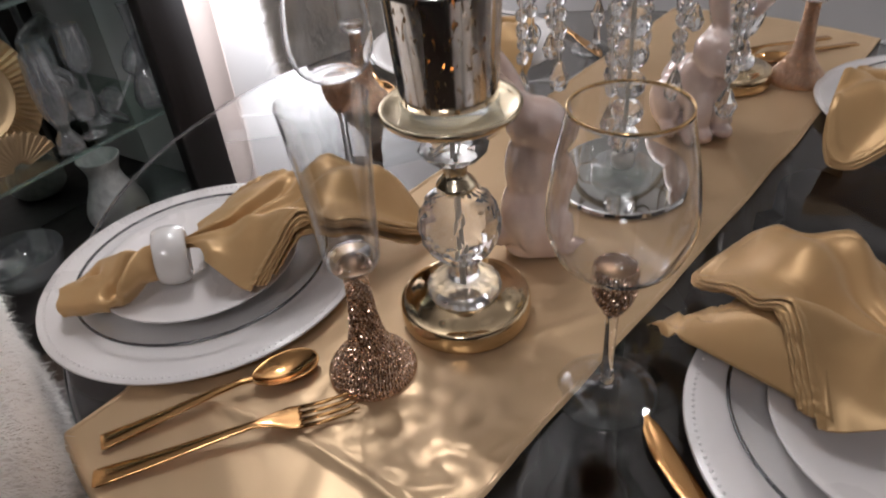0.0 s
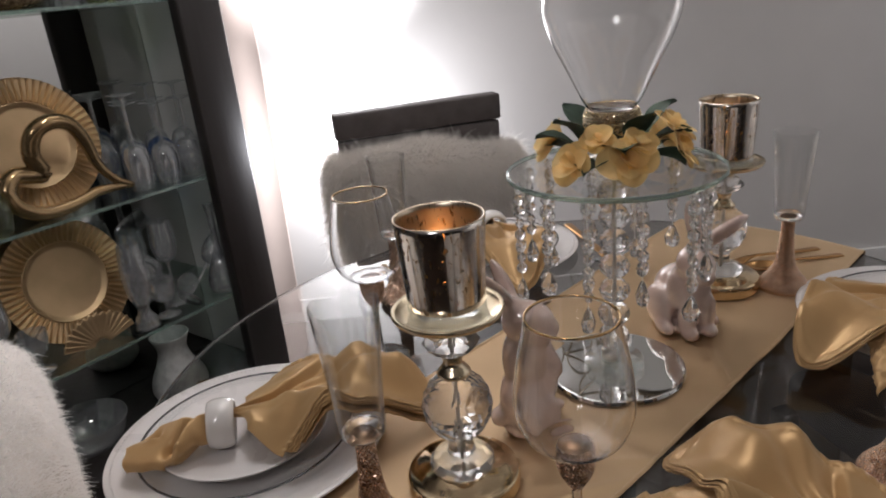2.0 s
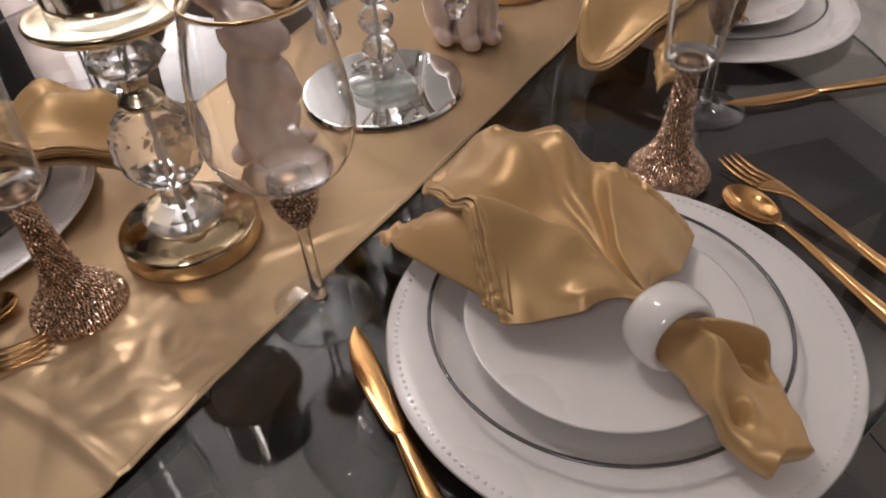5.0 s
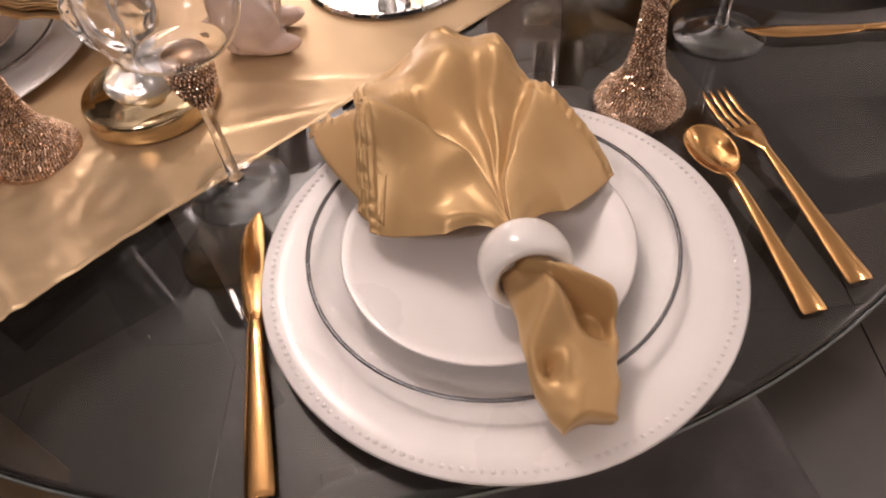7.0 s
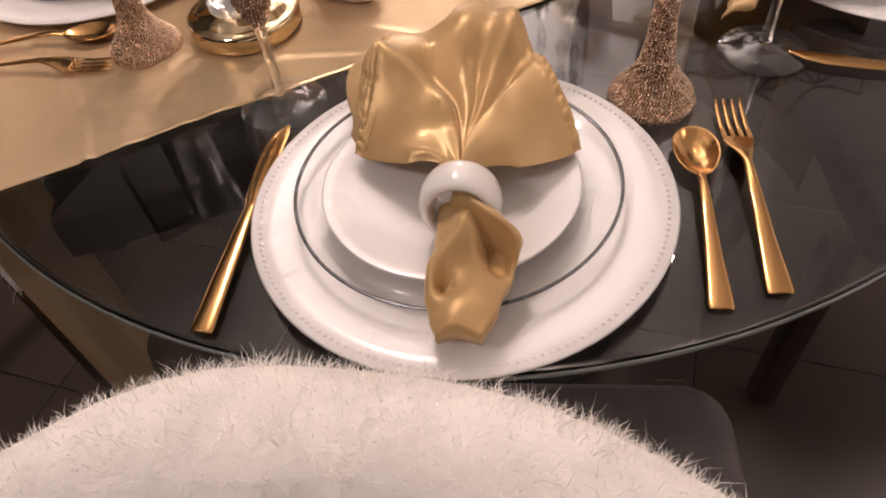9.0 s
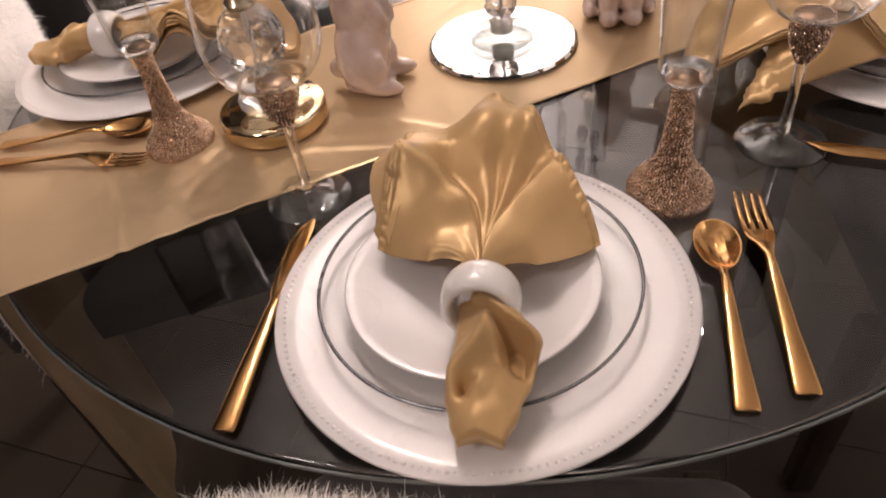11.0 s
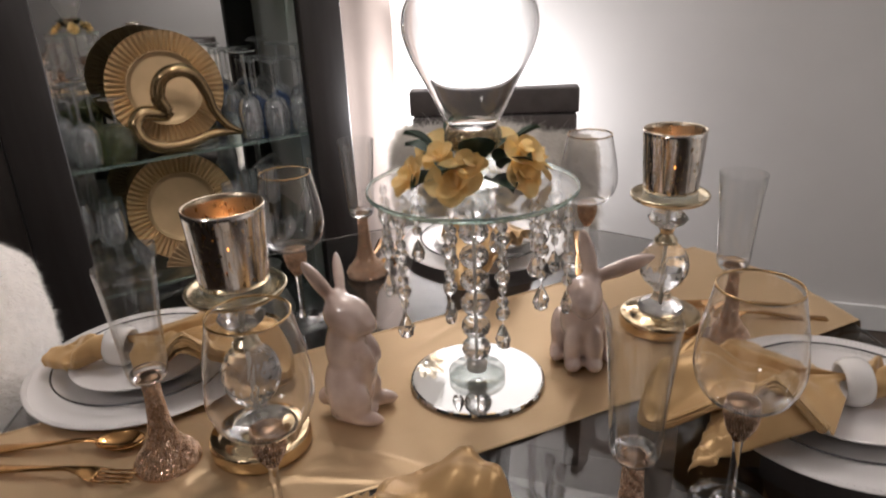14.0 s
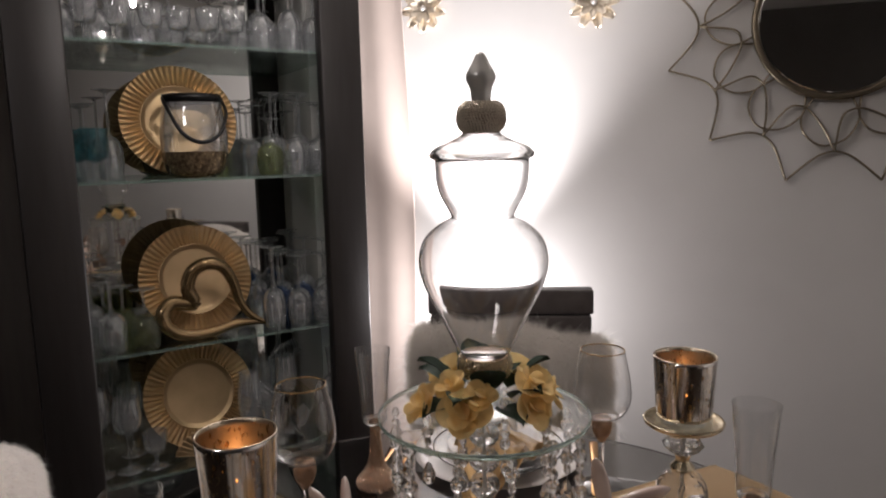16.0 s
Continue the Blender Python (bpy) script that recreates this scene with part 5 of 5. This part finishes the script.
WINE = stemware("wine_glass", "clear stemmed wine glass stored upside down on the shelf", CABGLASS, [(0.006, 0.095), (0.026, 0.108), (0.035, 0.135), (0.034, 0.165), (0.030, 0.195)], 0.0012, 0.100)
TALL = stemware("wine_glass", "tall clear wine glass stored upside down on the shelf", CABGLASS, [(0.006, 0.115), (0.024, 0.128), (0.032, 0.16), (0.030, 0.20), (0.027, 0.225)], 0.0012, 0.120)
BLUE = stemware("wine_glass", "blue tinted wine glass stored upside down", BLUEGLASS, [(0.006, 0.095), (0.026, 0.108), (0.035, 0.135), (0.034, 0.165), (0.030, 0.195)], 0.0012, 0.100)
TEAL = stemware("goblet", "teal glass goblet standing on the shelf", TEALGLASS, [(0.008, 0.055), (0.030, 0.068), (0.038, 0.10), (0.039, 0.135), (0.040, 0.15)], 0.002, 0.060, 0.036, 0.006)
OLIVE = stemware("wine_glass", "olive green wine glass standing upside down", GREENGLASS, [(0.008, 0.075), (0.034, 0.092), (0.044, 0.125), (0.040, 0.165), (0.036, 0.18)], 0.0015, 0.080, 0.036, 0.004)
SHORT = stemware("goblet", "short clear cut-glass goblet standing on the shelf", CABGLASS, [(0.008, 0.045), (0.028, 0.055), (0.036, 0.085), (0.037, 0.115)], 0.002, 0.050, 0.034, 0.006)
used = set()


def put(src, x, y, z, upside=True):
    grow = 1.2 if src in (WINE, TALL, BLUE) else 1.0
    h = grow * {WINE: 0.195, TALL: 0.225, BLUE: 0.195, TEAL: 0.15, OLIVE: 0.18, SHORT: 0.115}[src]
    m = in_cabinet(x, y, z + (h if upside else 0), 180 if upside else 0, 0, 0)
    if src not in used:
        used.add(src)
        src.matrix_world = m @ Matrix.Scale(grow, 4)
        return src
    return copy_thing(src, m)


rnd = random.Random(9)
# right-hand rows of upturned glasses, left-hand groups, on each shelf
for z, rows in ((SHELVES[1], ((TALL, 0.20, 0.12), (WINE, 0.29, 0.115), (WINE, 0.38, 0.12), (BLUE, 0.245, 0.21), (BLUE, 0.335, 0.21), (TALL, 0.42, 0.21), (TALL, 0.20, 0.30), (WINE, 0.29, 0.30), (TALL, 0.38, 0.30),
                              (OLIVE, -0.205, 0.10), (WINE, -0.295, 0.11), (WINE, -0.385, 0.115), (OLIVE, -0.250, 0.20), (TALL, -0.340, 0.205), (WINE, -0.425, 0.21), (OLIVE, -0.295, 0.30), (TALL, -0.385, 0.30))),
                (SHELVES[2], ((OLIVE, 0.215, 0.11), (WINE, 0.300, 0.12), (WINE, 0.385, 0.115), (TALL, 0.255, 0.21), (TALL, 0.345, 0.21), (WINE, 0.425, 0.21), (WINE, 0.21, 0.30), (TALL, 0.30, 0.30), (TALL, 0.39, 0.30),
                              (TEAL, -0.295, 0.12), (TEAL, -0.385, 0.13), (TEAL, -0.335, 0.23), (TALL, -0.245, 0.24), (WINE, -0.42, 0.25), (WINE, -0.30, 0.33))),
                (SHELVES[3], ((WINE, 0.385, 0.11), (TALL, 0.295, 0.11), (WINE, 0.205, 0.12), (TALL, 0.34, 0.20), (WINE, 0.25, 0.21), (TALL, 0.42, 0.21), (SHORT, 0.12, 0.11), (WINE, 0.16, 0.22), (SHORT, 0.04, 0.11), (SHORT, -0.04, 0.12), (SHORT, -0.12, 0.11),
                              (WINE, -0.04, 0.25), (TALL, -0.13, 0.24), (SHORT, -0.21, 0.12), (SHORT, -0.295, 0.11), (SHORT, -0.38, 0.13), (WINE, -0.25, 0.24), (TALL, -0.345, 0.25), (WINE, -0.425, 0.26))),
                (SHELVES[0], ((SHORT, 0.17, 0.11), (TALL, 0.24, 0.17), (WINE, 0.20, 0.29), (SHORT, -0.20, 0.12), (WINE, -0.275, 0.14), (TALL, -0.36, 0.15), (SHORT, -0.42, 0.11), (WINE, -0.25, 0.27), (TALL, -0.38, 0.27)))):
    for src, x, y in rows:
        upright = src in (TEAL, SHORT) or z == SHELVES[0]
        put(src, x + rnd.uniform(-0.003, 0.003), y + rnd.uniform(-0.004, 0.004), z + 0.0005, not upright)


def ice_bucket():
    t = thing("ice_bucket", in_cabinet(-0.020, 0.12, SHELVES[2] + 0.0008, 0, 0, 0) @ Matrix.Diagonal((1.26, 1.26, 1.5, 1)), "clear glass ice bucket with dark rim, bail handle and speckled base", "ice bucket")
    prof = curve_profile([(0.045, 0.0), (0.066, 0.012), (0.076, 0.045), (0.078, 0.09), (0.070, 0.135), (0.066, 0.155)], 24)
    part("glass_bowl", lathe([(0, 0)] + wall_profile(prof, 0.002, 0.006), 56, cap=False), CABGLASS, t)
    part("speckled_base", lathe([(0, -0.0003), (0.045, -0.0003)] + [(r + 0.0006, z) for r, z in prof[:11]], 56, cap=False), mat("speckled_bronze", (0.10, 0.07, 0.045), 0.25, 0.6, other=(0.35, 0.26, 0.15), scale=120), t, "dark speckled lower half")
    part("rim_band", lathe([(0.0645, 0.150), (0.068, 0.150), (0.068, 0.166), (0.0645, 0.166)], 56, closed=True), DARKMETAL, t, "dark metal rim")
    part("bail_handle", tube([(-0.068, -0.006, 0.158), (-0.064, -0.062, 0.125), (-0.04, -0.082, 0.085), (0.0, -0.086, 0.070), (0.04, -0.082, 0.085), (0.064, -0.062, 0.125), (0.068, -0.006, 0.158)], 0.0042, 8, 30), DARKMETAL, t, "dark swing handle")
    return t


ice_bucket()


def turned_thing(name, place, label, category, pieces, group=""):
    t = thing(name, place, label, category, group)
    for pname, prof, material in pieces:
        part(pname, lathe(prof, 44, cap=False), material, t)
    return t


turned_thing("ceramic_vase", in_cabinet(0.19, 0.18, 0.1005) @ Matrix.Scale(1.35, 4), "white dotted waisted vase on the bottom of the cabinet", "vase",
             [("vase_body", [(0, 0)] + wall_profile(curve_profile([(0.048, 0.0), (0.064, 0.02), (0.062, 0.05), (0.040, 0.10), (0.034, 0.13), (0.045, 0.165)], 24), 0.003, 0.006), WHITEGLASS)])
turned_thing("hurricane_glass", in_cabinet(0.09, 0.09, SHELVES[0] + 0.0005), "clear twisted hurricane candle glass", "candle glass",
             [("glass_body", [(0, 0)] + wall_profile(curve_profile([(0.035, 0.0), (0.03, 0.03), (0.016, 0.06), (0.034, 0.11), (0.038, 0.18), (0.030, 0.26)], 24), 0.002, 0.07), CABGLASS)])
turned_thing("glass_decanter", in_cabinet(0.385, 0.11, SHELVES[0] + 0.0005), "clear glass decanter with a tall neck", "decanter",
             [("glass_body", [(0, 0)] + wall_profile(curve_profile([(0.045, 0.0), (0.05, 0.03), (0.038, 0.08), (0.014, 0.14), (0.012, 0.24), (0.018, 0.29)], 24), 0.002, 0.008), CABGLASS)])
for x in (-0.13, 0.07):
    turned_thing("glass_bowl", in_cabinet(x, 0.28 if x > 0 else 0.16, SHELVES[3] + 0.0005 if x > 0 else 0.1005), "wide clear cut-glass bowl", "bowl",
                 [("bowl_body", [(0, 0)] + wall_profile(curve_profile([(0.04, 0.0), (0.07, 0.015), (0.10, 0.05), (0.115, 0.10)], 18), 0.003, 0.006), CABGLASS)], "cut-glass bowls")


def shell_dish():
    t = thing("shell_dish", in_cabinet(-0.05, 0.11, SHELVES[0] + 0.002, 10, 0, 0), "gold scalloped shell dish on the lower glass shelf", "dish")

    def fn(u, v):
        a = math.pi * (0.06 + 0.88 * u)
        r = 0.02 + 0.085 * v
        rib = 0.0035 * math.cos(u * 2 * math.pi * 15) * v
        return (r * math.cos(a), -0.02 + 0.25 * r * math.sin(a), 0.012 + r * math.sin(a) * 0.85 + rib)
    add_thickness(part("shell", sheet(fn, 120, 10), GOLDPLATE, t), 0.0018)
    return t


shell_dish()
p = turned_thing("glass_plate", in_cabinet(-0.005, 0.33, SHELVES[1] + 0.13), "clear glass plate standing behind the gold charger", "plate",
                 [("plate_body", [(0, 0), (0.10, 0), (0.135, 0.012), (0.137, 0.014), (0.10, 0.004), (0, 0.004)], CABGLASS)])
p.matrix_world = in_cabinet(-0.005, 0.345, SHELVES[1] + 0.136 * math.sin(radians(80)) + 0.002, 80, 0, 0) @ pose(0, 0, 0)

# two glasses lying against the others on the lower shelf
for x, y, roll in ((0.235, 0.085, 58), (0.305, 0.20, -52)):
    copy_thing(TALL, in_cabinet(x, y, SHELVES[0] + 0.030, 0, roll, 18))
